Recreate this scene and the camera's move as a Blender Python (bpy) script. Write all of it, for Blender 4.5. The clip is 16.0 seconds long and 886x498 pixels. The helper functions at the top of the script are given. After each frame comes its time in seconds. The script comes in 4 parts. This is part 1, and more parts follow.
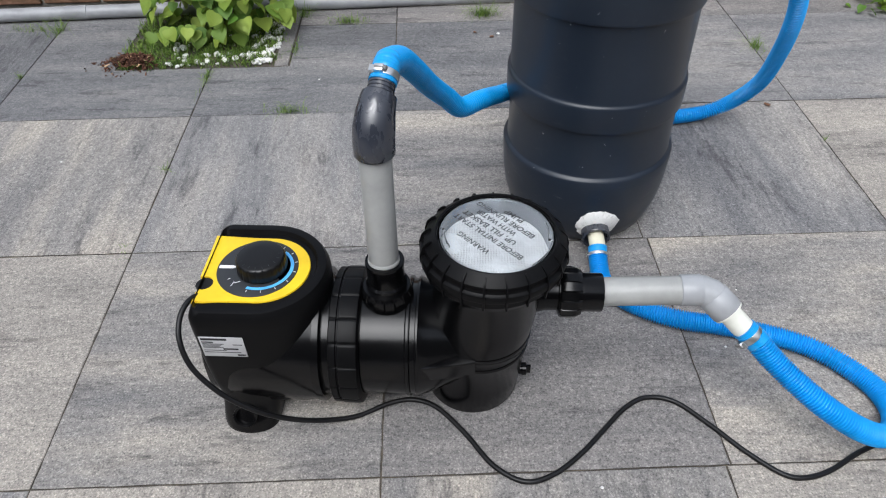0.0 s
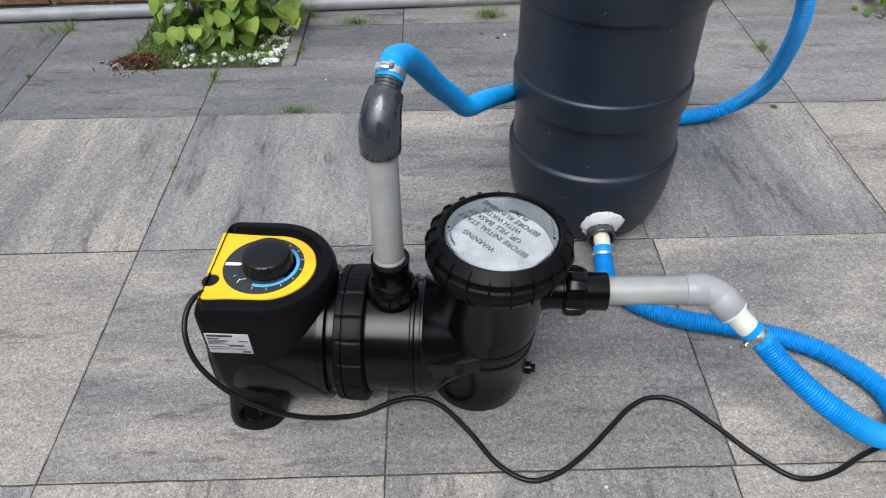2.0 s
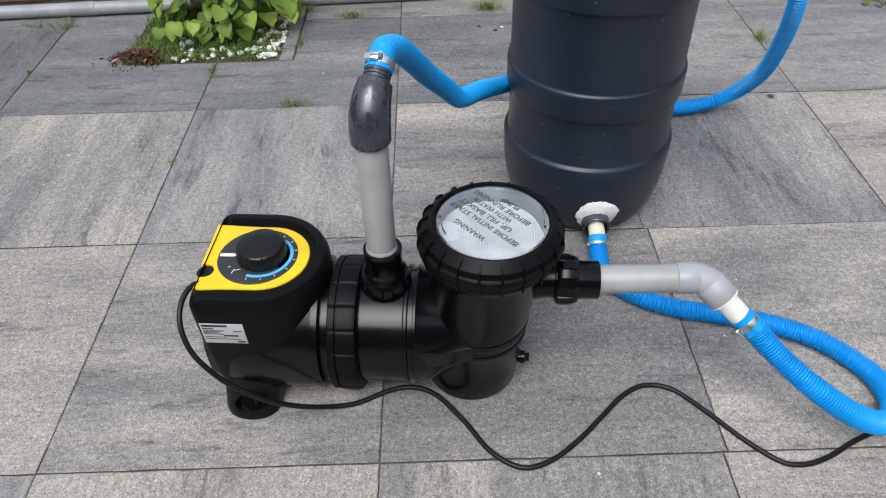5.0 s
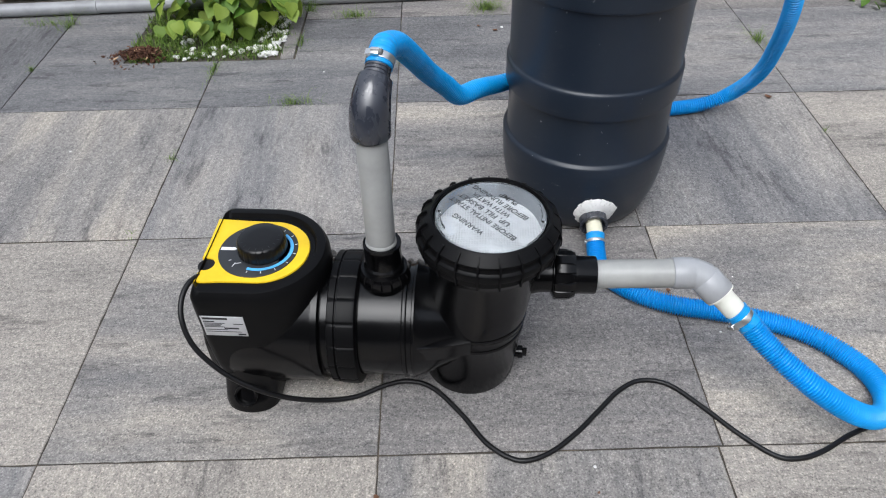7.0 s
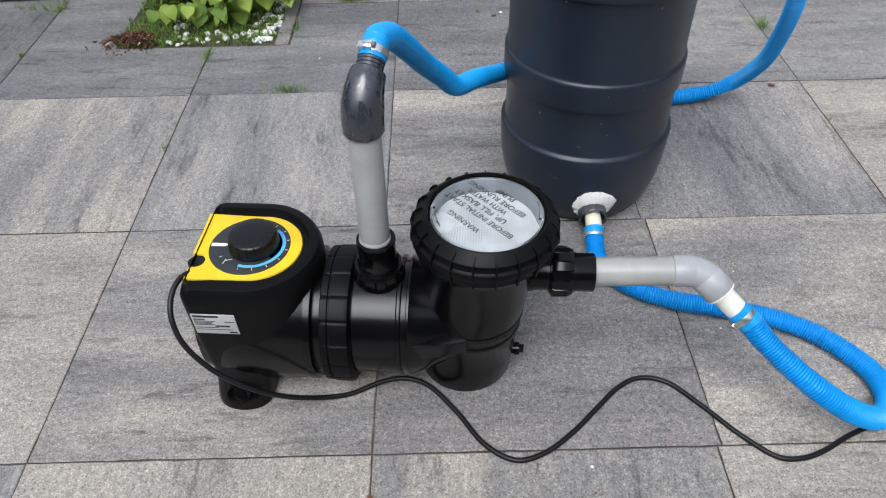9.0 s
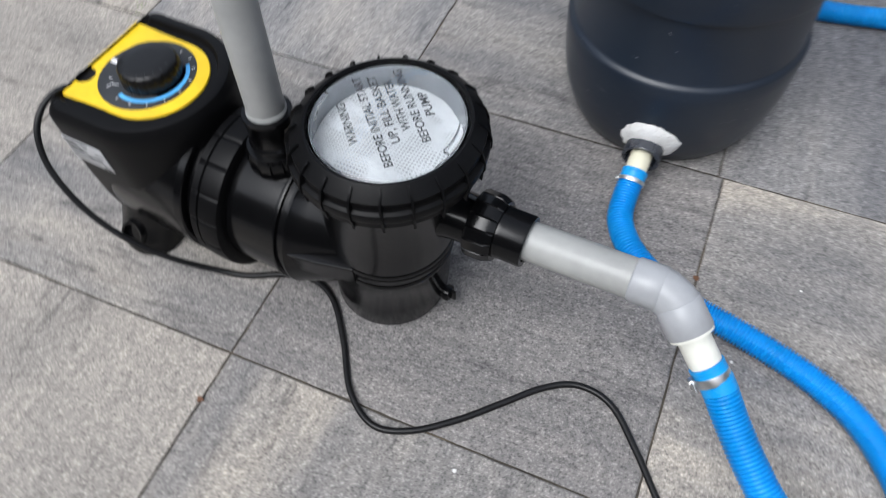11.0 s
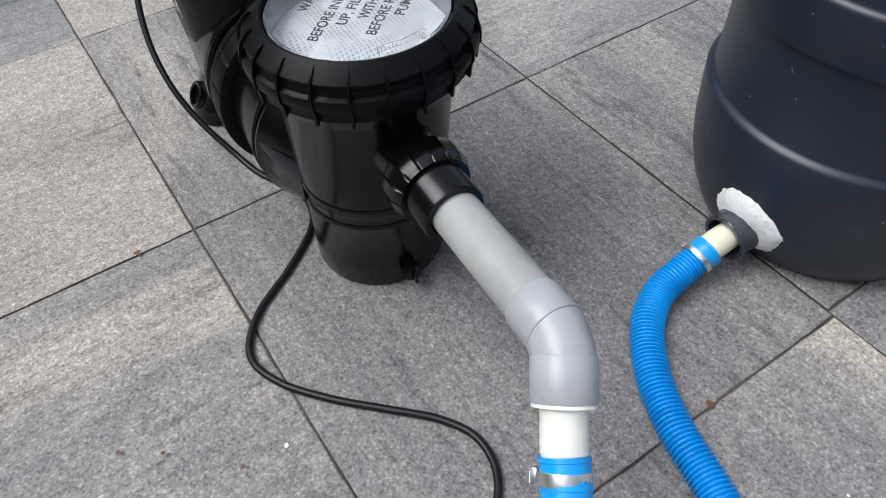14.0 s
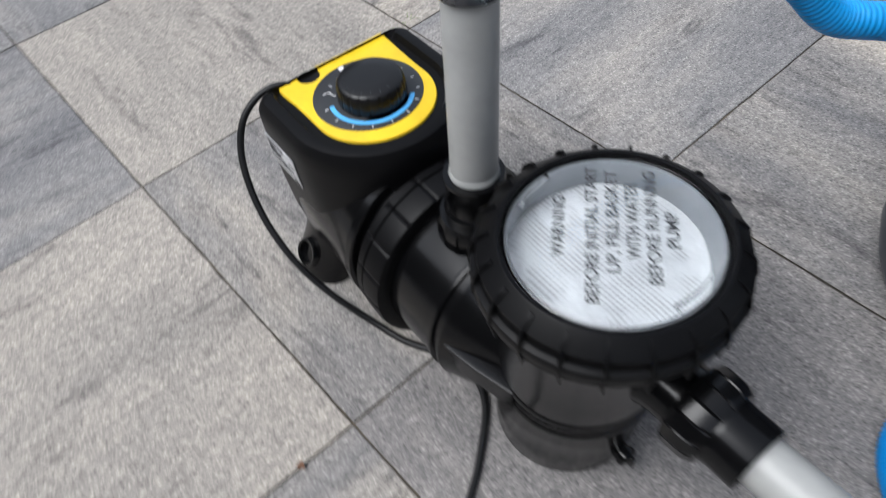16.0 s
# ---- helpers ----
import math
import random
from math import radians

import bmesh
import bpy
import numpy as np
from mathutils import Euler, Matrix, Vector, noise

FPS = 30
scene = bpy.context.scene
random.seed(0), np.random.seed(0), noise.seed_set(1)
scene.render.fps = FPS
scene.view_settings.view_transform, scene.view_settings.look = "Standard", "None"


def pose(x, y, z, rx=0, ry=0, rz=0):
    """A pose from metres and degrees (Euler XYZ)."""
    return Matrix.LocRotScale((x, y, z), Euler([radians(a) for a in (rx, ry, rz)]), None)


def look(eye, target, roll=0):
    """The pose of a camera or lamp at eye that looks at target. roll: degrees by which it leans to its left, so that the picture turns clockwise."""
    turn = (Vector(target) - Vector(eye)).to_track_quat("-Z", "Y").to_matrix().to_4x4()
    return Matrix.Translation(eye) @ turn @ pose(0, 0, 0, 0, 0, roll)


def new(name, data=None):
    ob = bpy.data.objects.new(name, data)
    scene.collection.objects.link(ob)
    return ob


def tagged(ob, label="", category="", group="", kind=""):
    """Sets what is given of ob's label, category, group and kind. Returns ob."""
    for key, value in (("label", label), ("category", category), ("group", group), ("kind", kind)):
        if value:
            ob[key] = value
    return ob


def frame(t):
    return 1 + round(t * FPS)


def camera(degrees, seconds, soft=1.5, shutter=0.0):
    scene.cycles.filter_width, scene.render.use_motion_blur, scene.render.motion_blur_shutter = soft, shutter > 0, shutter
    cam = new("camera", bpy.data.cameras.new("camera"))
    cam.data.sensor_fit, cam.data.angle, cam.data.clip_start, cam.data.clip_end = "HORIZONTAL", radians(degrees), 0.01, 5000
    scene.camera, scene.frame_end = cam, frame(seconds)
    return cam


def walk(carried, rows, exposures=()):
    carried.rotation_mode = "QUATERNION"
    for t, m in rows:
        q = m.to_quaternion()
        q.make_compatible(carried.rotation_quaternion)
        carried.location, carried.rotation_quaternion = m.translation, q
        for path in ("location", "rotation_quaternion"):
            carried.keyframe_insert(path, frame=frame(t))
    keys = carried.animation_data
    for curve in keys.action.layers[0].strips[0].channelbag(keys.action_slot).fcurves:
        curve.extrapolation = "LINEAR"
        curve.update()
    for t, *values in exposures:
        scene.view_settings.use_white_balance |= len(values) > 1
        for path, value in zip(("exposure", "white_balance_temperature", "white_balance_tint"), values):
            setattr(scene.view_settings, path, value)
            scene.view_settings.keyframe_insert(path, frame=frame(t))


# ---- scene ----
cam = camera(63.7, 16.0, soft=1.1, shutter=0.5)
PATH = [
    (0, (0.6980, -0.6515, 1.1158), (0.7234, 0.4605, 0.1094), -0.86),
    (0.5, (0.6978, -0.6545, 1.1155), (0.7157, 0.4608, 0.1127), -0.84),
    (1, (0.6956, -0.6565, 1.1161), (0.7113, 0.4600, 0.1146), -0.69),
    (1.5, (0.6947, -0.6567, 1.1153), (0.7094, 0.4602, 0.1142), -0.71),
    (2, (0.6974, -0.6582, 1.1116), (0.7122, 0.4580, 0.1096), -0.91),
    (2.5, (0.7071, -0.6552, 1.1093), (0.7186, 0.4565, 0.1024), -1.06),
    (3, (0.7082, -0.6522, 1.1131), (0.7212, 0.4549, 0.1011), -0.99),
    (3.5, (0.7067, -0.6555, 1.1144), (0.7196, 0.4504, 0.1011), -0.80),
    (4, (0.7113, -0.6639, 1.1098), (0.7232, 0.4439, 0.0985), -1.25),
    (6.5, (0.7221, -0.6817, 1.1125), (0.7222, 0.4291, 0.1045), -1.84),
    (7, (0.7200, -0.6900, 1.1094), (0.7248, 0.4226, 0.1034), -1.38),
    (7.5, (0.7245, -0.6920, 1.1148), (0.7294, 0.4197, 0.1078), -1.50),
    (8, (0.7268, -0.6959, 1.1124), (0.7306, 0.4173, 0.1071), -1.32),
    (8.2, (0.7202, -0.6937, 1.1123), (0.7269, 0.4186, 0.1059), -1.23),
    (10.3, (0.8609, -0.4804, 1.0665), (0.8364, 0.4784, -0.0868), -1.90),
    (10.5, (0.9690, -0.4384, 1.0442), (0.8492, 0.4821, -0.1341), -1.76),
    (10.6, (1.0203, -0.4129, 1.0352), (0.8446, 0.4810, -0.1565), -1.75),
    (11, (1.1055, -0.2872, 0.9611), (0.7365, 0.4601, -0.2861), -3.77),
    (11.5, (1.1900, -0.1303, 0.8566), (0.7567, 0.4296, -0.4658), -2.33),
    (12, (1.3040, -0.0748, 0.8037), (0.6227, 0.3030, -0.4781), -12.01),
    (12.5, (1.3540, -0.0565, 0.7612), (0.5468, 0.3642, -0.4310), -8.50),
    (13, (1.3822, -0.0704, 0.7277), (0.5697, 0.4257, -0.4314), -2.95),
    (13.5, (1.3860, -0.0710, 0.7293), (0.5608, 0.4328, -0.4175), -3.12),
    (14, (1.3800, -0.0655, 0.7371), (0.5443, 0.4471, -0.3982), -3.13),
    (14.5, (1.3723, -0.0649, 0.7376), (0.5289, 0.4386, -0.3960), -3.57),
    (15, (1.3274, -0.0898, 0.8038), (0.4840, 0.3930, -0.3388), -4.80),
    (15.5, (1.2090, -0.1434, 0.8408), (0.3925, 0.3486, -0.3173), -4.71),
    (16, (1.0158, -0.1209, 0.8386), (0.2537, 0.4246, -0.3326), -7.91),
]
walk(cam, [(t, look(eye, target, roll)) for t, eye, target, roll in PATH], [(0, 0.49, 6100, 9), (8.2, 0.50, 6100, 9), (10.3, 0.54, 6100, 9), (16, 0.56, 6100, 9)])

# ---- world and light: a bright overcast day ----
world = bpy.data.worlds.new("overcast_sky")
scene.world = world
world.use_nodes = True
wn, wl = world.node_tree.nodes, world.node_tree.links
SUN_UP, SUN_TURN = radians(58), radians(200)
sky = wn.new("ShaderNodeTexSky")
sky.sky_type = "NISHITA"
sky.sun_disc = False
sky.sun_elevation, sky.sun_rotation = SUN_UP, SUN_TURN
sky.air_density, sky.dust_density, sky.ozone_density = 1.0, 4.0, 1.0
pale = wn.new("ShaderNodeHueSaturation")
pale.inputs["Saturation"].default_value = 0.36
wl.new(sky.outputs[0], pale.inputs["Color"])
wl.new(pale.outputs[0], wn["Background"].inputs["Color"])
wn["Background"].inputs["Strength"].default_value = 0.15

sun = new("sun", bpy.data.lights.new("sun", "SUN"))
sun.data.energy, sun.data.angle, sun.data.color = 1.15, radians(42), (1.0, 0.98, 0.96)
sun.matrix_world = look((0, 0, 5), (5 * math.cos(SUN_UP) * math.sin(SUN_TURN + math.pi), 5 * math.cos(SUN_UP) * math.cos(SUN_TURN + math.pi), 5 - 5 * math.sin(SUN_UP)))


# ---- materials ----
class Mat:
    """A small wrapper that makes node materials shorter to write."""

    def __init__(self, name, color=(0.5, 0.5, 0.5), rough=0.5, metal=0.0, spec=0.5):
        self.m = bpy.data.materials.new(name)
        self.m.use_nodes = True
        self.n, self.l = self.m.node_tree.nodes, self.m.node_tree.links
        self.b = self.n["Principled BSDF"]
        self.b.inputs["Base Color"].default_value = (*color, 1)
        self.b.inputs["Roughness"].default_value = rough
        self.b.inputs["Metallic"].default_value = metal
        self.b.inputs["Specular IOR Level"].default_value = spec

    def node(self, kind, **sets):
        n = self.n.new(kind)
        for k, v in sets.items():
            n.inputs[k].default_value = v
        return n

    def link(self, a, b):
        self.l.new(a, b)

    def coords(self, scale=(1, 1, 1), shift=False, rot=(0, 0, 0)):
        tc = self.n.new("ShaderNodeTexCoord")
        mp = self.n.new("ShaderNodeMapping")
        mp.inputs["Scale"].default_value = scale
        mp.inputs["Rotation"].default_value = rot
        self.link(tc.outputs["Object"], mp.inputs["Vector"])
        if shift:
            oi = self.n.new("ShaderNodeObjectInfo")
            mu = self.n.new("ShaderNodeVectorMath")
            mu.operation = "SCALE"
            mu.inputs[0].default_value = (37.0, 53.0, 11.0)
            self.link(oi.outputs["Random"], mu.inputs["Scale"])
            self.link(mu.outputs[0], mp.inputs["Location"])
        return mp.outputs[0]

    def noise(self, vec, scale, detail=4.0, rough=0.55):
        n = self.node("ShaderNodeTexNoise", Scale=scale, Detail=detail, Roughness=rough)
        self.link(vec, n.inputs["Vector"])
        return n.outputs["Fac"]

    def ramp(self, fac, stops):
        r = self.n.new("ShaderNodeValToRGB")
        e = r.color_ramp.elements
        while len(e) < len(stops):
            e.new(0.5)
        for k, (p, c) in zip(e, stops):
            k.position, k.color = p, (*c, 1) if len(c) == 3 else c
        self.link(fac, r.inputs["Fac"])
        return r.outputs["Color"]

    def mix(self, fac, a, b, kind="MIX"):
        x = self.n.new("ShaderNodeMix")
        x.data_type, x.blend_type = "RGBA", kind
        for sock, v in ((x.inputs[0], fac), (x.inputs[6], a), (x.inputs[7], b)):
            if isinstance(v, (int, float)):
                sock.default_value = v
            elif isinstance(v, tuple):
                sock.default_value = (*v, 1)
            else:
                self.link(v, sock)
        return x.outputs[2]

    def color(self, out):
        self.link(out, self.b.inputs["Base Color"])
        return self

    def roughness(self, fac, lo, hi):
        mr = self.node("ShaderNodeMapRange")
        mr.inputs["To Min"].default_value, mr.inputs["To Max"].default_value = lo, hi
        self.link(fac, mr.inputs["Value"])
        self.link(mr.outputs[0], self.b.inputs["Roughness"])
        return self

    def bump(self, height, strength=0.3, distance=0.001):
        bp = self.node("ShaderNodeBump", Strength=strength, Distance=distance)
        self.link(height, bp.inputs["Height"])
        self.link(bp.outputs[0], self.b.inputs["Normal"])
        return self


def paver(name, low, mid, high, contrast):
    """Concrete paving slab: soft bands along its own x, ragged dark streaks, mottling, pale grit and pores."""
    m = Mat(name, rough=0.85, spec=0.3)
    wide = m.noise(m.coords((1.3, 5.5, 1), True), 1.0, 7.0, 0.62)
    base = m.ramp(wide, [(0.5 - contrast, low), (0.5, mid), (0.5 + contrast, high)])
    fine = m.noise(m.coords((17, 120, 1), True), 1.0, 6.0, 0.72)
    base = m.mix(1.0, base, m.ramp(fine, [(0.30, (0.84, 0.84, 0.85)), (0.70, (1.15, 1.14, 1.13))]), "MULTIPLY")
    streak = m.noise(m.coords((4.2, 19, 1), True), 1.0, 8.0, 0.72)
    base = m.mix(1.0, base, m.ramp(streak, [(0.355, (0.56, 0.56, 0.58)), (0.445, (0.97, 0.97, 0.97)), (0.62, (1.0, 1.0, 1.0)), (0.72, (1.10, 1.09, 1.07))]), "MULTIPLY")
    v = m.coords((1, 1, 1), True)
    mottle = m.noise(v, 97.0, 3.0, 0.65)
    base = m.mix(1.0, base, m.ramp(mottle, [(0.34, (0.80, 0.80, 0.81)), (0.66, (1.18, 1.17, 1.16))]), "MULTIPLY")
    grit = m.noise(v, 285.0, 2.0, 0.6)
    base = m.mix(1.0, base, m.ramp(grit, [(0.33, (0.53, 0.53, 0.54)), (0.43, (0.95, 0.95, 0.95)), (0.58, (1.03, 1.03, 1.03)), (0.67, (1.60, 1.59, 1.57))]), "MULTIPLY")
    stain = m.noise(v, 24.0, 6.0, 0.75)
    base = m.mix(1.0, base, m.ramp(stain, [(0.27, (0.50, 0.50, 0.50)), (0.335, (1, 1, 1))]), "MULTIPLY")
    m.color(base)
    m.bump(m.mix(0.5, mottle, grit), 0.7, 0.002)
    return m.m


MIXED = paver("paver_grey_beige", (0.165, 0.163, 0.165), (0.265, 0.253, 0.238), (0.41, 0.375, 0.325), 0.17)
BEIGE = paver("paver_beige", (0.255, 0.240, 0.220), (0.345, 0.320, 0.286), (0.43, 0.395, 0.345), 0.26)
DARK = paver("paver_dark_grey", (0.166, 0.161, 0.158), (0.216, 0.207, 0.200), (0.285, 0.268, 0.250), 0.16)
SLATE = paver("paver_slate_grey", (0.118, 0.120, 0.125), (0.165, 0.166, 0.170), (0.245, 0.240, 0.232), 0.18)
GREY = paver("paver_grey", (0.17, 0.17, 0.175), (0.235, 0.231, 0.228), (0.34, 0.32, 0.295), 0.17)


def plastic(name, color, rough, grain=900.0, bump=0.08, dust=0.0, spec=0.5):
    m = Mat(name, color, rough, spec=spec)
    v = m.coords()
    cloud = m.noise(v, 14.0, 5.0, 0.6)
    tone = tuple(min(1, c * 1.25 + dust) for c in color)
    m.color(m.mix(m.ramp(cloud, [(0.35, (0, 0, 0)), (0.7, (1, 1, 1))]), color, tone))
    m.roughness(cloud, rough - 0.06, rough + 0.09)
    m.bump(m.noise(v, grain, 2.0), bump, 0.0005)
    return m.m


BLACK = plastic("black_moulded_plastic", (0.0022, 0.0022, 0.0025), 0.18, 1400.0, 0.02, 0.0004, 0.31)
BLACK_TOP = plastic("black_grained_plastic", (0.0036, 0.0036, 0.004), 0.38, 1700.0, 0.10, 0.0006, 0.12)
RUBBER = plastic("black_rubber", (0.007, 0.007, 0.0075), 0.38, 600.0, 0.05, 0.002, 0.3)
KNOB = plastic("black_satin_knob", (0.005, 0.005, 0.0055), 0.30, 900.0, 0.05, 0.0, 0.4)
YELLOW = plastic("yellow_plastic", (0.74, 0.50, 0.012), 0.38, 900.0, 0.05)
DIAL = plastic("charcoal_dial_print", (0.022, 0.024, 0.027), 0.42)
SKYBLUE = plastic("blue_print", (0.10, 0.42, 0.82), 0.42)
WHITEPRINT = plastic("white_print", (0.72, 0.72, 0.72), 0.5)
PVC = plastic("grey_pvc", (0.295, 0.298, 0.288), 0.38, 700.0, 0.03, 0.012)
FITTING = plastic("pale_grey_pvc_fitting", (0.315, 0.323, 0.337), 0.32, 700.0, 0.03, 0.01)
CREAM = plastic("cream_plastic", (0.70, 0.67, 0.52), 0.42, 300.0, 0.05)
WHITEPLASTIC = plastic("off_white_plastic", (0.73, 0.73, 0.66), 0.4, 300.0, 0.05)
HOSE = plastic("blue_hose_plastic", (0.012, 0.290, 0.69), 0.28, 500.0, 0.02, 0.004, 0.5)
DRAINPIPE = plastic("pale_grey_drainpipe", (0.245, 0.25, 0.262), 0.42, 500.0, 0.03, 0.03)
LABEL = plastic("silver_label", (0.47, 0.47, 0.48), 0.42, 400.0, 0.02)
INK = plastic("black_ink", (0.02, 0.02, 0.022), 0.6)

m = Mat("dark_grey_fitting", (0.030, 0.034, 0.046), 0.3, spec=1.0)
v = m.coords()
smear = m.ramp(m.noise(m.coords((1, 1, 0.45)), 38.0, 5.0, 0.62), [(0.47, (0, 0, 0)), (0.51, (1, 1, 1))])
m.roughness(smear, 0.36, 0.04)
m.bump(m.noise(v, 60.0, 4.0, 0.55), 0.35, 0.0014)
ELBOW = m.m

m = Mat("dark_blue_grey_barrel", (0.012, 0.017, 0.026), 0.42, spec=0.4)
v = m.coords()
scuff = m.noise(m.coords((9, 9, 30)), 2.4, 7.0, 0.72)
dust = m.noise(v, 7.0, 4.0, 0.6)
tone = m.mix(m.ramp(dust, [(0.35, (0, 0, 0)), (0.75, (1, 1, 1))]), (0.0135, 0.0195, 0.031), (0.0195, 0.027, 0.040))
fleck = m.ramp(m.noise(v, 75.0, 2.0, 0.6), [(0.74, (0, 0, 0)), (0.77, (0.6, 0.6, 0.6))])
tone = m.mix(fleck, tone, (0.45, 0.45, 0.45))
low = m.n.new("ShaderNodeSeparateXYZ")
m.link(v, low.inputs[0])
knocks = m.mix(1.0, m.ramp(scuff, [(0.60, (0, 0, 0)), (0.70, (0.55, 0.55, 0.55))]), m.ramp(low.outputs["Z"], [(0.07, (1, 1, 1)), (0.20, (0.12, 0.12, 0.12))]), "MULTIPLY")
m.color(m.mix(knocks, tone, (0.13, 0.135, 0.14)))
m.roughness(dust, 0.27, 0.42)
m.bump(m.noise(v, 260.0, 3.0), 0.06, 0.0008)
BARREL = m.m

m = Mat("white_sealant", (0.74, 0.73, 0.70), 0.55)
v = m.coords()
lump = m.noise(v, 110.0, 5.0, 0.6)
m.color(m.mix(m.ramp(lump, [(0.28, (0, 0, 0)), (0.45, (1, 1, 1))]), (0.62, 0.61, 0.58), (0.86, 0.855, 0.83)))
m.bump(lump, 0.5, 0.002)
SEALANT = m.m

m = Mat("galvanised_steel", (0.76, 0.76, 0.75), 0.30, 1.0)
m.roughness(m.noise(m.coords(), 160.0, 4.0), 0.2, 0.48)
STEEL = m.m
SCREW = plastic("dull_zinc", (0.16, 0.16, 0.155), 0.4)

m = Mat("clear_plastic", (0.96, 0.98, 0.99), 0.03)
m.b.inputs["Transmission Weight"].default_value = 1.0
m.b.inputs["IOR"].default_value = 1.28
CLEAR = m.m

m = Mat("white_perforated_basket", (0.7, 0.7, 0.7), 0.35)
v = m.coords()
dots = m.node("ShaderNodeTexVoronoi", Scale=228.0, Randomness=0.0)
m.link(v, dots.inputs["Vector"])
hole = m.ramp(dots.outputs["Distance"], [(0.22, (0.34, 0.345, 0.35)), (0.40, (0.63, 0.635, 0.64))])
fold = m.noise(v, 22.0, 4.0, 0.55)
m.color(m.mix(m.ramp(fold, [(0.52, (0, 0, 0)), (0.60, (1, 1, 1))]), hole, (0.68, 0.685, 0.69)))
m.bump(fold, 0.9, 0.008)
SHEET = m.m
# the grey carries the shade and reflections of the basket's far wall
BASKETWALL = plastic("shaded_basket_wall", (0.17, 0.18, 0.195), 0.22, 500.0, 0.05, 0.02)

m = Mat("rough_red_brick", (0.2, 0.1, 0.07), 0.9, spec=0.2)
v = m.coords((1, 1, 1), True)
blot = m.noise(v, 22.0, 6.0, 0.7)
m.color(m.ramp(blot, [(0.25, (0.05, 0.045, 0.028)), (0.5, (0.19, 0.105, 0.068)), (0.75, (0.30, 0.20, 0.14))]))
m.bump(blot, 0.8, 0.006)
BRICK = m.m

m = Mat("weathered_mortar", (0.25, 0.24, 0.22), 0.95, spec=0.2)
v = m.coords()
m.color(m.ramp(m.noise(v, 35.0, 6.0, 0.7), [(0.3, (0.13, 0.125, 0.11)), (0.7, (0.33, 0.31, 0.28))]))
MORTAR = m.m

# dark surface of the added walls out of view
m = Mat("added_dark_wall", (0.3, 0.28, 0.26), 0.9, spec=0.2)
v = m.coords()
m.color(m.ramp(m.noise(v, 3.0, 6.0, 0.7), [(0.3, (0.10, 0.098, 0.094)), (0.7, (0.17, 0.165, 0.158))]))
m.bump(m.noise(v, 120.0, 4.0), 0.4, 0.003)
ADDED_WALL = m.m

m = Mat("sandy_earth", (0.09, 0.075, 0.055), 0.95, spec=0.2)
v = m.coords()
m.color(m.ramp(m.noise(v, 40.0, 6.0, 0.7), [(0.3, (0.035, 0.030, 0.024)), (0.7, (0.12, 0.10, 0.075))]))
m.bump(m.noise(v, 160.0, 4.0), 0.7, 0.004)
EARTH = m.m

m = Mat("joint_sand", (0.06, 0.055, 0.045), 0.95, spec=0.2)
v = m.coords()
m.color(m.ramp(m.noise(v, 6.0, 9.0, 0.8), [(0.35, (0.028, 0.026, 0.024)), (0.52, (0.080, 0.070, 0.057)), (0.68, (0.17, 0.14, 0.10))]))
JOINT = m.m

# slab sides are kept dark so that the joints read dark
m = Mat("dark_slab_edge", (0.03, 0.028, 0.025), 0.95, spec=0.2)
m.color(m.ramp(m.noise(m.coords(), 30.0, 6.0, 0.7), [(0.3, (0.020, 0.018, 0.016)), (0.7, (0.060, 0.054, 0.046))]))
DARK_EDGE = m.m

m = Mat("white_pebble", (0.72, 0.71, 0.69), 0.6)
v = m.coords((1, 1, 1), True)
m.color(m.ramp(m.noise(v, 45.0, 5.0, 0.6), [(0.3, (0.50, 0.49, 0.47)), (0.6, (0.80, 0.79, 0.77))]))
PEBBLE = m.m

m = Mat("bark_chips", (0.10, 0.05, 0.03), 0.9, spec=0.2)
gi = m.n.new("ShaderNodeNewGeometry")
m.color(m.ramp(gi.outputs["Random Per Island"], [(0.0, (0.030, 0.015, 0.010)), (0.6, (0.095, 0.043, 0.028)), (0.94, (0.15, 0.075, 0.048)), (0.98, (0.50, 0.34, 0.20))]))
BARK = m.m


def foliage(name, dark, light, back=0.25, islands=False):
    m = Mat(name, light, 0.5, spec=0.35)
    if islands:
        r = m.n.new("ShaderNodeNewGeometry").outputs["Random Per Island"]
    else:
        r = m.n.new("ShaderNodeObjectInfo").outputs["Random"]
    v = m.coords()
    tone = m.ramp(r, [(0.0, dark), (1.0, light)])
    vein = m.noise(v, 60.0, 4.0)
    m.color(m.mix(1.0, tone, m.ramp(vein, [(0.3, (0.82, 0.86, 0.8)), (0.7, (1.1, 1.08, 1.05))]), "MULTIPLY"))
    m.bump(vein, 0.3, 0.002)
    tr = m.n.new("ShaderNodeBsdfTranslucent")
    m.link(tone, tr.inputs["Color"])
    ms = m.n.new("ShaderNodeMixShader")
    ms.inputs[0].default_value = back
    out = m.n["Material Output"]
    m.link(m.b.outputs[0], ms.inputs[1])
    m.link(tr.outputs[0], ms.inputs[2])
    m.link(ms.outputs[0], out.inputs["Surface"])
    return m.m


LEAF = foliage("lime_green_leaf", (0.10, 0.205, 0.028), (0.36, 0.46, 0.085), 0.3)
STEM = plastic("green_stem", (0.12, 0.16, 0.04), 0.6)
GRASS = foliage("grass_blade", (0.055, 0.115, 0.020), (0.22, 0.32, 0.065), 0.25, True)
DEADLEAF = plastic("dry_brown_leaf", (0.13, 0.06, 0.03), 0.7)


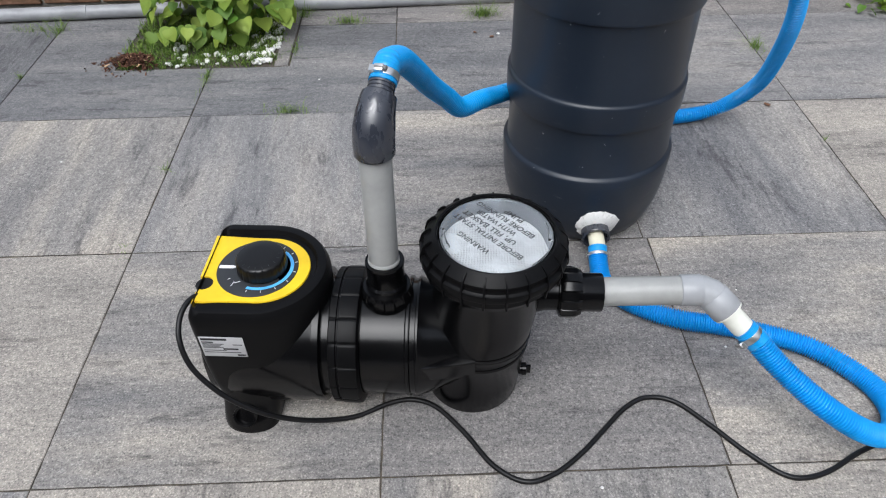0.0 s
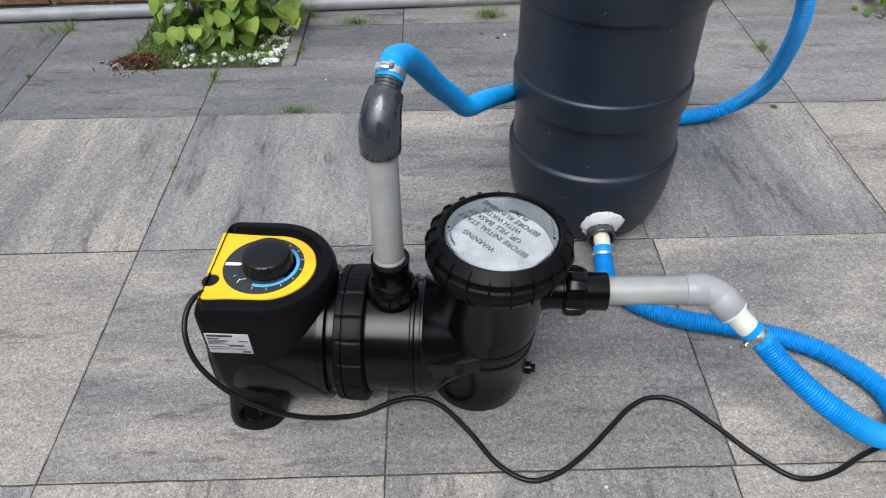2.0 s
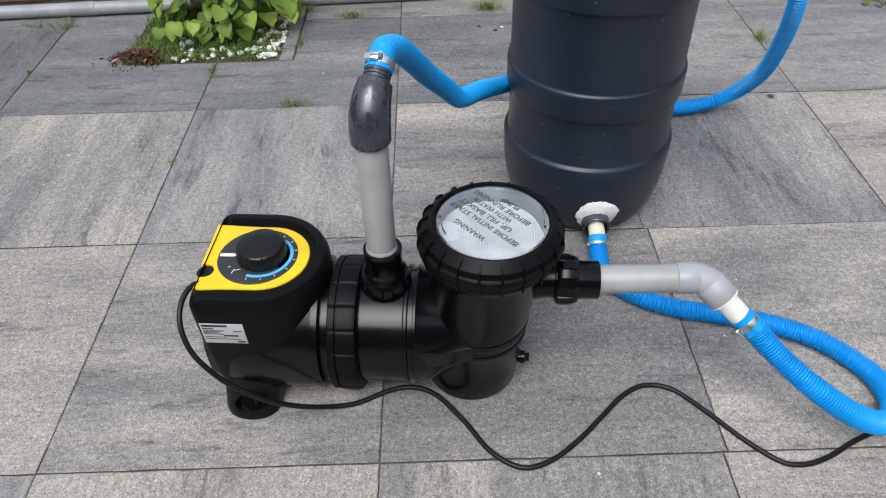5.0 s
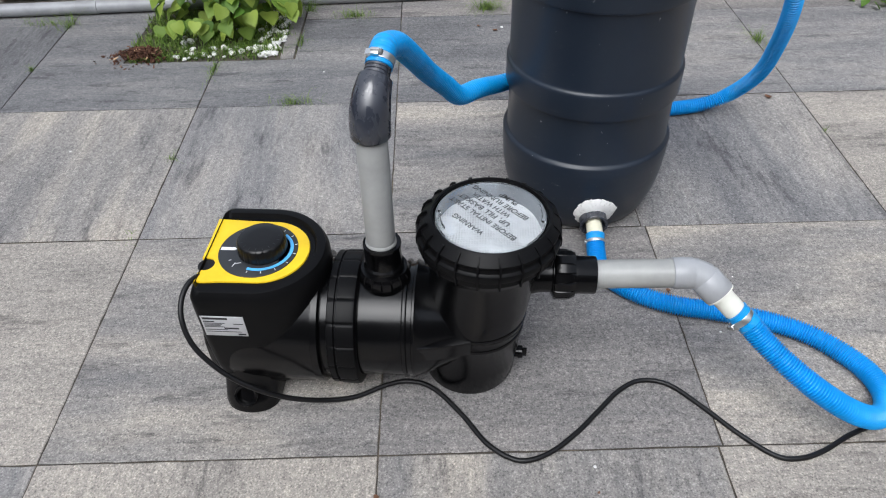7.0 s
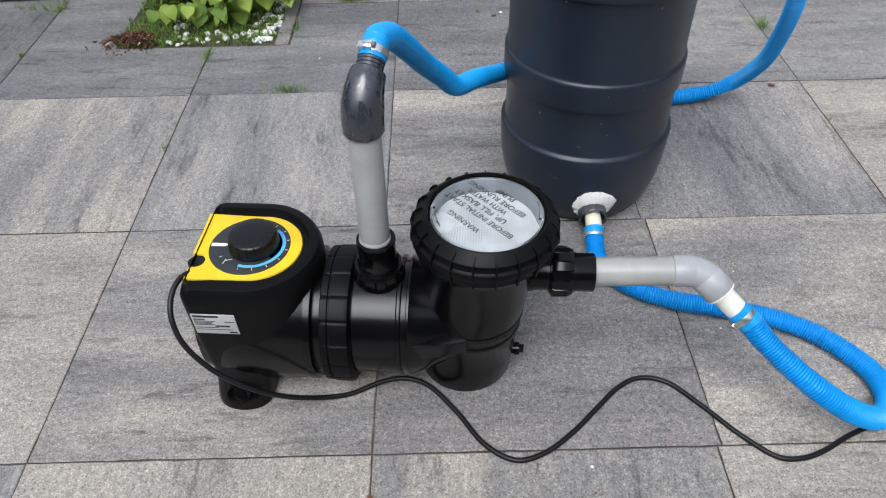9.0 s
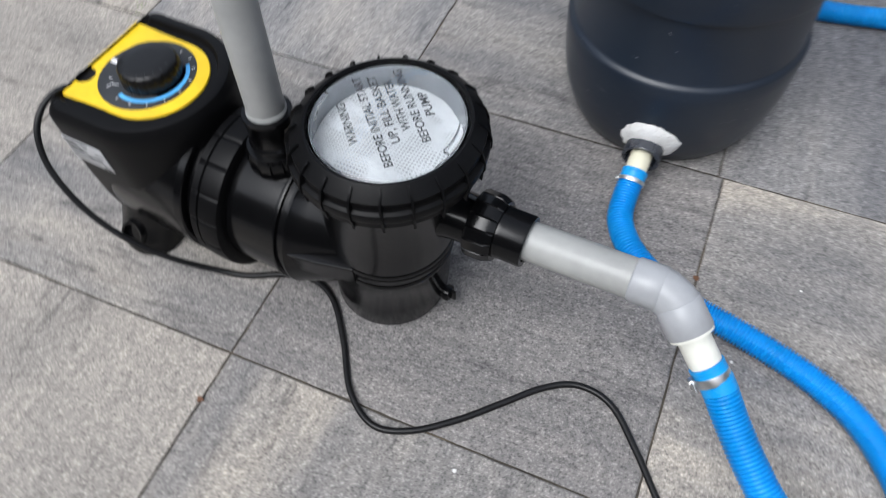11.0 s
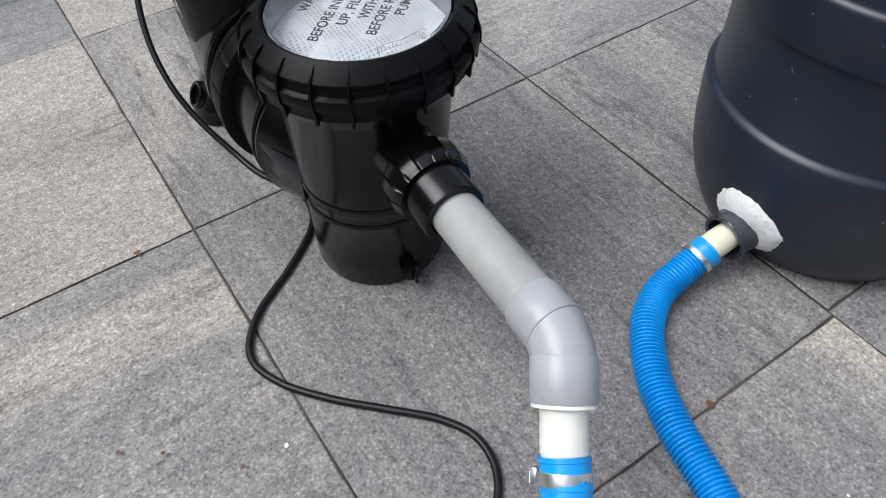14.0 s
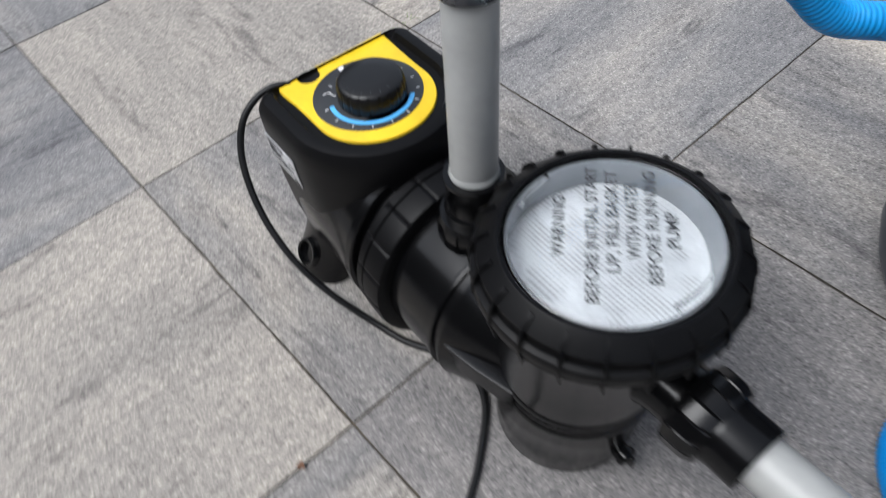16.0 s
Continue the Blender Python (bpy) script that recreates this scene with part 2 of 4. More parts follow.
# ---- building helpers ----
def mesh_of(bm, name, mat, smooth=True):
    me = bpy.data.meshes.new(name)
    bmesh.ops.recalc_face_normals(bm, faces=bm.faces)
    bm.to_mesh(me)
    bm.free()
    me.materials.append(mat)
    if smooth:
        me.polygons.foreach_set("use_smooth", [True] * len(me.polygons))
        if smooth is True:
            me.set_sharp_from_angle(angle=radians(38))
    return me


def part(name, bm, mat, parent=None, label="", smooth=True):
    ob = new(name, mesh_of(bm, name, mat, smooth))
    if parent:
        ob.parent = parent
    if label:
        ob["label"] = label
    return ob


def thing(name, label, category, at=Matrix(), group="", kind=""):
    ob = tagged(new(name), label, category, group, kind)
    ob.empty_display_size = 0.05
    ob.matrix_world = at
    return ob


def rings(bm, loops, cap0=True, cap1=True, close=True):
    """Joins loops of points, all of one length, with faces."""
    vs = [[bm.verts.new(p) for p in loop] for loop in loops]
    n = len(vs[0])
    for a, b in zip(vs, vs[1:]):
        for i in range(n if close else n - 1):
            j = (i + 1) % n
            bm.faces.new((a[i], a[j], b[j], b[i]))
    if cap0:
        bm.faces.new(vs[0][::-1])
    if cap1:
        bm.faces.new(vs[-1])
    return bm


def turned(profile, seg=48, axis="z", at=(0, 0, 0), bm=None, wave=None, cap0=True, cap1=True):
    """A body of revolution: profile of (radius, height). wave(angle, k): a factor on the radius of the k-th ring."""
    bm = bm or bmesh.new()
    loops = []
    for k, (r, h) in enumerate(profile):
        loop = []
        for i in range(seg):
            a = 2 * math.pi * i / seg
            q = r * (wave(a, k) if wave else 1)
            p = (q * math.cos(a), q * math.sin(a), h)
            p = p if axis == "z" else (p[2], p[0], p[1])
            loop.append((p[0] + at[0], p[1] + at[1], p[2] + at[2]))
        loops.append(loop)
    return rings(bm, loops, cap0, cap1)


def box(size, at=(0, 0, 0), bm=None, bevel=0.0, turn=Matrix()):
    b = bmesh.new()
    bmesh.ops.create_cube(b, size=1, matrix=Matrix.Translation(at) @ turn @ Matrix.Diagonal((*size, 1)))
    if bevel:
        bmesh.ops.bevel(b, geom=b.edges[:], offset=bevel, segments=2, affect="EDGES", profile=0.5)
    if bm is None:
        return b
    me = bpy.data.meshes.new("tmp")
    b.to_mesh(me)
    b.free()
    bm.from_mesh(me)
    bpy.data.meshes.remove(me)
    return bm


def glide(points, step):
    """A smooth line through points (Catmull-Rom), sampled about every step metres."""
    p = [Vector(q) for q in points]
    p = [2 * p[0] - p[1], *p, 2 * p[-1] - p[-2]]
    out = []
    for a, b, c, d in zip(p, p[1:], p[2:], p[3:]):
        n = max(2, int((c - b).length / step))
        for i in range(n):
            t = i / n
            out.append(0.5 * (2 * b + (c - a) * t + (2 * a - 5 * b + 4 * c - d) * t * t + (3 * b - a - 3 * c + d) * t ** 3))
    out.append(p[-2])
    return out


def swept(line, radius, seg=14, bm=None, cap=True, span=1):
    """A tube along a line; radius is a number or a function of the length gone."""
    bm = bm or bmesh.new()
    gone, loops = 0.0, []
    t0 = (line[1] - line[0]).normalized()
    side = t0.orthogonal().normalized()
    for i, p in enumerate(line):
        t = (line[min(i + span, len(line) - 1)] - line[max(i - span, 0)]).normalized()
        side = (side - t * side.dot(t)).normalized()
        up = t.cross(side)
        if i:
            gone += (p - line[i - 1]).length
        r = radius(gone) if callable(radius) else radius
        loops.append([p + r * (math.cos(2 * math.pi * k / seg) * side + math.sin(2 * math.pi * k / seg) * up) for k in range(seg)])
    return rings(bm, loops, cap, cap)


def along(a, b):
    """A pose at a whose z looks to b."""
    a, b = Vector(a), Vector(b)
    return Matrix.Translation(a) @ (b - a).to_track_quat("Z", "Y").to_matrix().to_4x4()


def moved(bm, m):
    bmesh.ops.transform(bm, matrix=m, verts=bm.verts)
    return bm


def printed(name, text, size, mat, parent, at, width=0.0, label=""):
    """Raised lettering in the built-in font, as a mesh."""
    cu = bpy.data.curves.new(name, "FONT")
    cu.body, cu.size, cu.extrude, cu.offset = text, size, 0.0001, 0.0002
    cu.align_x, cu.align_y = "LEFT", "CENTER"
    tmp = new(name, cu)
    bpy.context.view_layer.update()
    me = bpy.data.meshes.new_from_object(tmp.evaluated_get(bpy.context.evaluated_depsgraph_get()))
    wide = max(v.co.x for v in me.vertices) - min(v.co.x for v in me.vertices)
    bpy.data.objects.remove(tmp)
    if width:
        me.transform(Matrix.Diagonal((width / wide, 1, 1, 1)))
    me.materials.clear()
    me.materials.append(mat)
    ob = new(name, me)
    ob.parent = parent
    ob.matrix_local = at
    if label:
        ob["label"] = label
    return ob


# ---- ground and paving ----
bm = bmesh.new()
bmesh.ops.create_grid(bm, x_segments=2, y_segments=2, size=400)
moved(bm, Matrix.Translation((0, 0, -0.06)))
tagged(part("ground", bm, EARTH), "bare sandy earth under the paving", "ground", kind="structure")

SLAB, GAP, THICK = 0.6, 0.0030, 0.045
BED = (-0.31, 0.25, 1.495, 1.93)
pavement = thing("pavement", "patio of large square grey and beige concrete slabs", "paving", kind="structure")
bm = box((9.0, 5.4, 0.02), (0.6, -0.75, -0.0125))
part("joint_sand", bm, JOINT, pavement, "dark sandy joint filling", smooth=False)
bm = box((3.29, 0.15, 0.02), (-2.255, 1.87, -0.0125))
part("joint_sand", bm, JOINT, pavement, "dark sandy joint filling", smooth=False)
bm = box((4.85, 0.15, 0.02), (2.675, 1.87, -0.0125))
part("joint_sand", bm, JOINT, pavement, "dark sandy joint filling", smooth=False)


def slab_mesh(outline, mat, name="slab"):
    """A slab over its outline, with a small chamfer round the top."""
    bm = bmesh.new()
    pts = []
    for (x0, y0), (x1, y1) in zip(outline, outline[1:] + outline[:1]):
        k = max(1, round(math.hypot(x1 - x0, y1 - y0) / 0.02))
        for q in range(k):
            x, y = x0 + (x1 - x0) * q / k, y0 + (y1 - y0) * q / k
            worn = 0.0016 * noise.noise((85 * x, 85 * y, len(name))) if q else 0.0
            pts.append(Vector((x + worn * (y1 != y0), y + worn * (x1 != x0), 0)))
    n = len(pts)

    def shrunk(d, z):
        out = []
        for i, p in enumerate(pts):
            a, b = (p - pts[i - 1]).normalized(), (pts[(i + 1) % n] - p).normalized()
            na, nb = Vector((-a.y, a.x, 0)), Vector((-b.y, b.x, 0))
            q = p + (na + nb) * d
            out.append((q.x, q.y, z))
        return out

    rings(bm, [shrunk(0, -THICK), shrunk(0, -0.0014), shrunk(0.0010, 0)], True, True)
    for face in bm.faces:
        if max(v.co.z for v in face.verts) < -0.001:
            face.material_index = 1
    me = mesh_of(bm, name, mat, smooth=False)
    me.materials.append(DARK_EDGE)
    return me


H = SLAB / 2 - GAP / 2
square = [(-H, -H), (H, -H), (H, H), (-H, H)]
slab_meshes = {k: slab_mesh(square, k) for k in (MIXED, BEIGE, DARK, GREY, SLATE)}
LAID = {(-1, 0): (BEIGE, 0), (0, 0): (MIXED, 0), (1, 0): (DARK, 0), (2, 0): (MIXED, 2), (-1, 1): (MIXED, 1), (0, 1): (GREY, 1), (1, 1): (MIXED, 2), (2, 1): (GREY, 1), (3, 1): (BEIGE, 0), (-2, 1): (BEIGE, 0),
        (-2, 0): (GREY, 0), (0, -1): (BEIGE, 1), (1, -1): (MIXED, 1), (-1, -1): (GREY, 1), (2, -1): (BEIGE, 0), (1, 2): (SLATE, 0), (2, 2): (GREY, 2), (3, 2): (GREY, 0), (-2, 2): (SLATE, 1), (3, 0): (MIXED, 0)}
rnd = random.Random(5)
slabs = []
for j in range(-5, 3):
    for i in range(-6, 8):
        mat, turn = LAID.get((i, j), (rnd.choice((MIXED, BEIGE, DARK, GREY)), rnd.randrange(4)))
        slabs.append((i, j, mat, turn, rnd.uniform(-0.0007, 0.0007), rnd.uniform(-0.09, 0.09)))


# ---- barrel ----
BX, BY = 1.0675, 0.7440
barrel = thing("barrel", "dark blue-grey plastic barrel with moulded bands, standing on the slabs", "barrel", pose(BX, BY, 0))
profile = [(0.136, 0.0), (0.148, 0.003), (0.162, 0.018), (0.1755, 0.048), (0.1860, 0.085), (0.1915, 0.125), (0.1940, 0.17), (0.1950, 0.197), (0.1935, 0.2010), (0.1895, 0.2040), (0.1868, 0.2060),
           (0.1855, 0.2095), (0.1850, 0.26), (0.1850, 0.312), (0.1870, 0.3170), (0.1920, 0.3195), (0.1935, 0.325), (0.1940, 0.372), (0.1933, 0.3770), (0.1905, 0.3800), (0.1885, 0.3820), (0.1874, 0.386),
           (0.1875, 0.46), (0.1877, 0.541), (0.1895, 0.5460), (0.1945, 0.5485), (0.1958, 0.555), (0.196, 0.63), (0.194, 0.67), (0.186, 0.70), (0.168, 0.717), (0.160, 0.722), (0.02, 0.722)]
profile = [(0.988 * r, z) for r, z in profile]
part("body", turned(profile, 96), BARREL, barrel)
part("lid", turned([(0.150, 0.718), (0.170, 0.7215), (0.172, 0.724), (0.172, 0.742), (0.168, 0.746), (0.10, 0.747), (0.02, 0.747)], 72), BARREL, barrel)

# dark coupling, sealant and cream nipple at the foot of the barrel
A, B = Vector((1.0715, 0.600, 0.0650)), Vector((1.0692, 0.5385, 0.0560))
spout = thing("barrel_outlet", "dark grey pipe socket sealed into the barrel with white sealant", "pipe fitting", along(A, B))
L = (B - A).length
part("socket", turned([(0.0310, -0.03), (0.0310, L - 0.004), (0.0318, L - 0.001), (0.0310, L), (0.0262, L), (0.0228, L - 0.03), (0.010, L - 0.03)], 40), ELBOW, spout)


def side_radius(z):
    """The barrel's radius at a height."""
    for (r0, z0), (r1, z1) in zip(profile, profile[1:]):
        if z0 <= z <= z1:
            return r0 + (r1 - r0) * (z - z0) / max(1e-6, z1 - z0)
    return profile[0][0]


bm = bmesh.new()
loops = []
for k in range(22):
    q = k / 21
    loop = []
    for i in range(120):
        a = 2 * math.pi * i / 120
        out = 0.0500 + 0.004 * noise.noise((1.8 * math.cos(a), 1.8 * math.sin(a), 2.2)) + 0.0026 * noise.noise((7 * math.cos(a), 7 * math.sin(a), 7.1)) + 0.0022 * noise.noise((17 * math.cos(a), 17 * math.sin(a), 3.3))
        r = 0.016 + (out - 0.016) * q
        x, w = 1.0740 + r * math.cos(a), 0.0740 + 0.96 * r * math.sin(a)
        thick = 0.0092 * (1 - q ** 2.2) - 0.0010 + 0.0020 * noise.noise((60 * x, 60 * w, 1.5)) + 0.0008 * noise.noise((150 * x, 150 * w, 4.0))
        rad = side_radius(max(0.004, w)) + thick
        turn = (x - BX) / rad
        loop.append((BX + rad * math.sin(turn), BY - rad * math.cos(turn), max(0.004, w)))
    loops.append(loop)
rings(bm, loops, False, False)
seal = part("sealant", bm, SEALANT, spout, "lumpy white sealant ring")
seal.matrix_world = Matrix()
part("nipple", turned([(0.0175, L - 0.028), (0.0178, L + 0.012), (0.0172, L + 0.026), (0.012, L + 0.038)], 28), CREAM, spout, "cream plastic hose nipple")


# ---- pool pump, in its own frame: x along the shaft, from the strainer's axis ----
pump = thing("pool_pump", "black plastic pool pump with yellow control panel and clear strainer lid", "pump", pose(0.787, 0.2075, 0, 0, 0, -4.6))
AX, CY = 0.1265, -0.007


def leaned(bm, base=-0.017, top=0.0160, high=0.37):
    for v in bm.verts:
        v.co.x += base + (top - base) * v.co.z / high
    return bm


part("strainer_pot", leaned(turned([(0.079, 0.0), (0.0845, 0.002), (0.0862, 0.008), (0.0868, 0.05), (0.0874, 0.118), (0.0890, 0.121), (0.0898, 0.125), (0.0890, 0.129), (0.0878, 0.1305), (0.0880, 0.147), (0.0894, 0.149), (0.0906, 0.153), (0.0900, 0.157), (0.0888, 0.1585),
                                          (0.0912, 0.20), (0.0950, 0.286), (0.098, 0.294), (0.104, 0.307), (0.106, 0.324), (0.100, 0.342), (0.094, 0.352), (0.090, 0.352), (0.086, 0.30), (0.03, 0.29)], 72)), BLACK, pump)


# locking ring with moulded grip ribs
RIBS = 21
bm = leaned(turned([(0.1045, 0.3160), (0.112, 0.3150), (0.1155, 0.3165), (0.1162, 0.3285), (0.1165, 0.3295), (0.1196, 0.3305), (0.1204, 0.3320), (0.1206, 0.3420), (0.1198, 0.3440), (0.1150, 0.3458), (0.1142, 0.3470), (0.1140, 0.3555), (0.1150, 0.3570), (0.1148, 0.3595), (0.1010, 0.3725), (0.0985, 0.3742), (0.0955, 0.3735), (0.0945, 0.3680), (0.0945, 0.3470)], 104, cap0=False, cap1=False))
ring = part("lid_ring", bm, BLACK_TOP, pump, "black locking ring with grip ribs")
bm = bmesh.new()
rib = [(0.112, 0.3165), (0.1180, 0.3125), (0.1200, 0.3285), (0.1222, 0.3320), (0.1222, 0.3445), (0.1180, 0.3595), (0.1098, 0.3692), (0.1045, 0.3720), (0.100, 0.3680)]
rings(bm, [[(x, -0.0014, z) for x, z in rib], [(x, 0.0014, z) for x, z in rib]])
RIB = mesh_of(bm, "grip_rib", BLACK_TOP)
for k in range(RIBS):
    g = new("grip_rib", RIB)
    g.parent = ring
    g.matrix_local = Matrix.Translation((0.0132, 0, 0)) @ Matrix.Rotation(2 * math.pi * (k + 0.3) / RIBS, 4, "Z")

# clear lid with four tabs
dome = [(0.0938, 0.3530), (0.0944, 0.3640), (0.0935, 0.3700), (0.0900, 0.3725), (0.080, 0.3750), (0.055, 0.3782), (0.03, 0.3796), (0.0002, 0.3800), (0.0002, 0.3766), (0.03, 0.3762), (0.055, 0.3748), (0.078, 0.3718), (0.0880, 0.3685), (0.0900, 0.3620), (0.0905, 0.3530)]
lid = part("lid", leaned(turned(dome, 72, cap0=False)), CLEAR, pump, "clear domed plastic lid")
lid.visible_shadow = False
for mid in (-167, 3):
    bm = bmesh.new()
    path = [(0.0915, mid - 15)] + [(0.0835, mid - 15 + 30 * i / 12) for i in range(13)] + [(0.0915, mid + 15)]
    wall_in = [(0.0161 + r * math.cos(radians(a)), r * math.sin(radians(a))) for r, a in path]
    inner = [(x - 0.0014 * math.cos(radians(mid)), y - 0.0014 * math.sin(radians(mid))) for x, y in wall_in]
    pairs = list(zip(wall_in, inner))
    for p, q in zip(pairs, pairs[1:]):
        quad = [p[0], q[0], q[1], p[1]]
        rings(bm, [[(x, y, 0.3705) for x, y in quad], [(x, y, 0.3762) for x, y in quad]], False, True)
    bmesh.ops.remove_doubles(bm, verts=bm.verts, dist=0.00005)
    tab = part("tab", bm, CLEAR, lid, "clear raised grip")
    tab.visible_shadow = False

# white basket below, and the film with the warning
bm = bmesh.new()
loops = []
for k in range(1, 14):
    f = k / 13
    loop = []
    for i in range(64):
        a = 2 * math.pi * i / 64
        x, y = 0.0872 * f * math.cos(a), 0.0872 * f * math.sin(a)
        loop.append((x, y, 0.3300 + 0.0026 * noise.noise((30 * x, 30 * y, 3.3)) + 0.0010 * noise.noise((75 * x, 75 * y, 1.7))))
    loops.append(loop)
rings(bm, loops, True, False)
basket = part("strainer_basket", leaned(bm), SHEET, pump, "white perforated strainer basket seen through the lid")
part("basket_wall", leaned(turned([(0.0874, 0.3290), (0.0884, 0.345), (0.0890, 0.358), (0.0893, 0.3660), (0.0900, 0.3668)], 64, cap0=False, cap1=False)), BASKETWALL, basket, "inner rim of the basket, its shade put into the grey")
TX, TY = Vector((-0.66, 0.751, 0)), Vector((-0.751, -0.66, 0))
turn = Matrix.Identity(4)
turn.col[0][:3], turn.col[1][:3] = TX, TY
WHERE = Matrix.Rotation(radians(4.6), 4, "Z") @ Matrix.Translation((-0.787, -0.2075, 0))
for text, row, start, wide in (("WARNING", 0.694, -0.402, 0.066), ("BEFORE INITIAL START", 0.7215, -0.447, 0.146), ("UP, FILL BASKET", 0.7385, -0.417, 0.112), ("WITH WATER", 0.7550, -0.402, 0.084),
                               ("BEFORE RUNNING", 0.7710, -0.427, 0.122), ("PUMP", 0.7870, -0.390, 0.038)):
    printed("lettering", text, 0.0145, INK, lid, WHERE @ Matrix.Translation(start * TX - row * TY + Vector((0, 0, 0.3735))) @ turn, wide)

# suction port with union nut
PZ = 0.2420
PO = 0.0115
part("suction_port", turned([(0.036, 0.06), (0.036, 0.080), (0.033, 0.092), (0.0325, 0.112), (0.038, 0.114), (0.038, 0.121)], 36, "x", (PO, 0, PZ)), BLACK, pump)


def grip_nut(length, r, n=16):
    """A union nut: rounded grips round a sleeve."""
    def wave(a, k):
        s = (a * n / (2 * math.pi)) % 1
        deep = math.cos(math.pi / n) / math.cos((s - 0.5) * 2 * math.pi / n) if 0.06 < s < 0.94 else 0.955
        return deep if 0 < k < 6 else 1.0
    prof = [(r * 0.86, 0), (r * 0.96, 0.0015), (r, 0.005), (r, length * 0.5), (r * 0.985, length * 0.75), (r * 0.93, length - 0.004), (r * 0.88, length), (r * 0.74, length)]
    return turned(prof, n * 12, wave=wave)


part("union_nut", moved(grip_nut(0.037, 0.0445), Matrix.Translation((0.115 + PO, 0, PZ)) @ Matrix.Rotation(radians(90), 4, "Y")), BLACK, pump, "black ribbed union nut")
part("union_end", turned([(0.031, 0.148), (0.0340, 0.150), (0.0340, 0.157), (0.0332, 0.159), (0.0332, 0.1865), (0.0322, 0.1885), (0.0262, 0.1885), (0.0252, 0.17)], 40, "x", (PO, 0, PZ), cap1=False), BLACK, pump)

# drain plug
plug = part("drain_plug", turned([(0.013, 0.045), (0.013, 0.068), (0.0105, 0.070), (0.0105, 0.076), (0.0125, 0.077), (0.0125, 0.084), (0.010, 0.086)], 24, "x", (0.001, 0, 0.030)), BLACK, pump)
part("wing", box((0.010, 0.004, 0.022), (0.0895, 0, 0.030), bevel=0.0012), BLACK, plug)

# volute casing, flange and clamp band round the shaft
part("volute_casing", turned([(0.0905, -0.262), (0.1065, -0.262), (0.1070, -0.258), (0.1065, -0.133), (0.1092, -0.131), (0.1097, -0.128), (0.1092, -0.1255), (0.1049, -0.1240), (0.1049, -0.1160), (0.1086, -0.1145), (0.1088, -0.111), (0.1070, -0.109), (0.1001, -0.090), (0.0905, -0.068), (0.0809, -0.045), (0.0746, 0.0)], 88, "x", (0, CY, AX)), BLACK, pump)
bm = bmesh.new()
web = [(-0.122, -0.1065), (-0.10, -0.1075), (-0.06, -0.1015), (-0.012, -0.0895), (-0.012, -0.04), (-0.122, -0.04)]
levels = [[(x, y - grow, z) for x, y in web] for grow, z in ((-0.040, 0.088), (-0.016, 0.106), (-0.004, 0.119), (0, 0.1235), (0.0012, 0.126), (0.0008, 0.151), (0.0020, 0.154), (0.0012, 0.1570), (-0.003, 0.1583), (-0.014, 0.1580), (-0.034, 0.1560))]
rings(bm, levels)
part("casing_rib", bm, BLACK, pump)


def band_wave(a, k):
    s = (a * 18 / (2 * math.pi)) % 1
    return 1.0 if 0.06 < s or not 1 < k < 9 else 0.985


part("clamp_band", turned([(0.107, -0.2600), (0.1205, -0.2595), (0.1225, -0.2580), (0.1225, -0.2475), (0.1195, -0.2460), (0.1195, -0.2440), (0.1240, -0.2425), (0.1245, -0.2180), (0.1230, -0.2120), (0.1170, -0.2095), (0.107, -0.2095)], 288, "x", (0, CY, AX), wave=band_wave), BLACK_TOP, pump, "black segmented clamp band")
part("motor_flange", turned([(0.0905, -0.290), (0.1187, -0.2895), (0.1219, -0.2875), (0.1219, -0.2765), (0.1193, -0.2745), (0.1097, -0.274), (0.1097, -0.262), (0.0958, -0.262)], 88, "x", (0, CY, AX)), BLACK, pump)
def belly(a, k):
    return 1.0 + (0.12 * math.sin(2 * a) ** 2 if math.sin(a) < 0 and 0 < k < 8 else 0.0) * (1.0 if k < 6 else 0.55)


part("motor_shell", turned([(0.040, -0.490), (0.084, -0.489), (0.094, -0.483), (0.0990, -0.465), (0.1040, -0.45), (0.1097, -0.41), (0.1124, -0.36), (0.1156, -0.32), (0.1203, -0.292), (0.1208, -0.286)], 72, "x", (0, CY, AX), wave=belly), BLACK, pump)

# motor head: a D in plan, with a rounded top edge and a raised rim
KU = -0.378


def dee(half, left, nose, z, n=40, skew=0.0):
    """Outline: straight sides from left to the knob's axis, then half a round."""
    pts = [(KU + nose * math.sin(math.pi * i / n), -half * math.cos(math.pi * i / n), z) for i in range(n + 1)]
    c = min(0.018, half * 0.3)
    for i in range(7):
        a = math.pi / 2 * i / 6
        pts.append((left + c - c * math.sin(a), half - c + c * math.cos(a), z))
    for i in range(7):
        a = math.pi / 2 * i / 6
        pts.append((left + c - c * math.cos(a), -half + c - c * math.sin(a), z))
    return [(x, y, zz + skew * (x - KU)) for x, y, zz in pts]


TOP = 0.279
bm = bmesh.new()
levels = [(0.0742, -0.462, 0.0420, 0.030, -0.10), (0.0954, -0.468, 0.0777, 0.036, -0.10), (0.1060, -0.472, 0.0987, 0.054, -0.10), (0.1113, -0.475, 0.1061, 0.095, -0.08), (0.1145, -0.477, 0.1113, 0.15, -0.04), (0.1166, -0.4780, 0.1150, 0.215, 0), (0.1171, -0.479, 0.1160, 0.250, 0),
          (0.1166, -0.4785, 0.1155, TOP - 0.012, 0), (0.1140, -0.476, 0.1132, TOP - 0.0045, 0), (0.1092, -0.4725, 0.1087, TOP + 0.0035, 0), (0.1044, -0.4715, 0.1040, TOP + 0.0050, 0), (0.0943, -0.4705, 0.0940, TOP + 0.0050, 0), (0.0901, -0.4700, 0.0898, TOP - 0.0035, 0)]
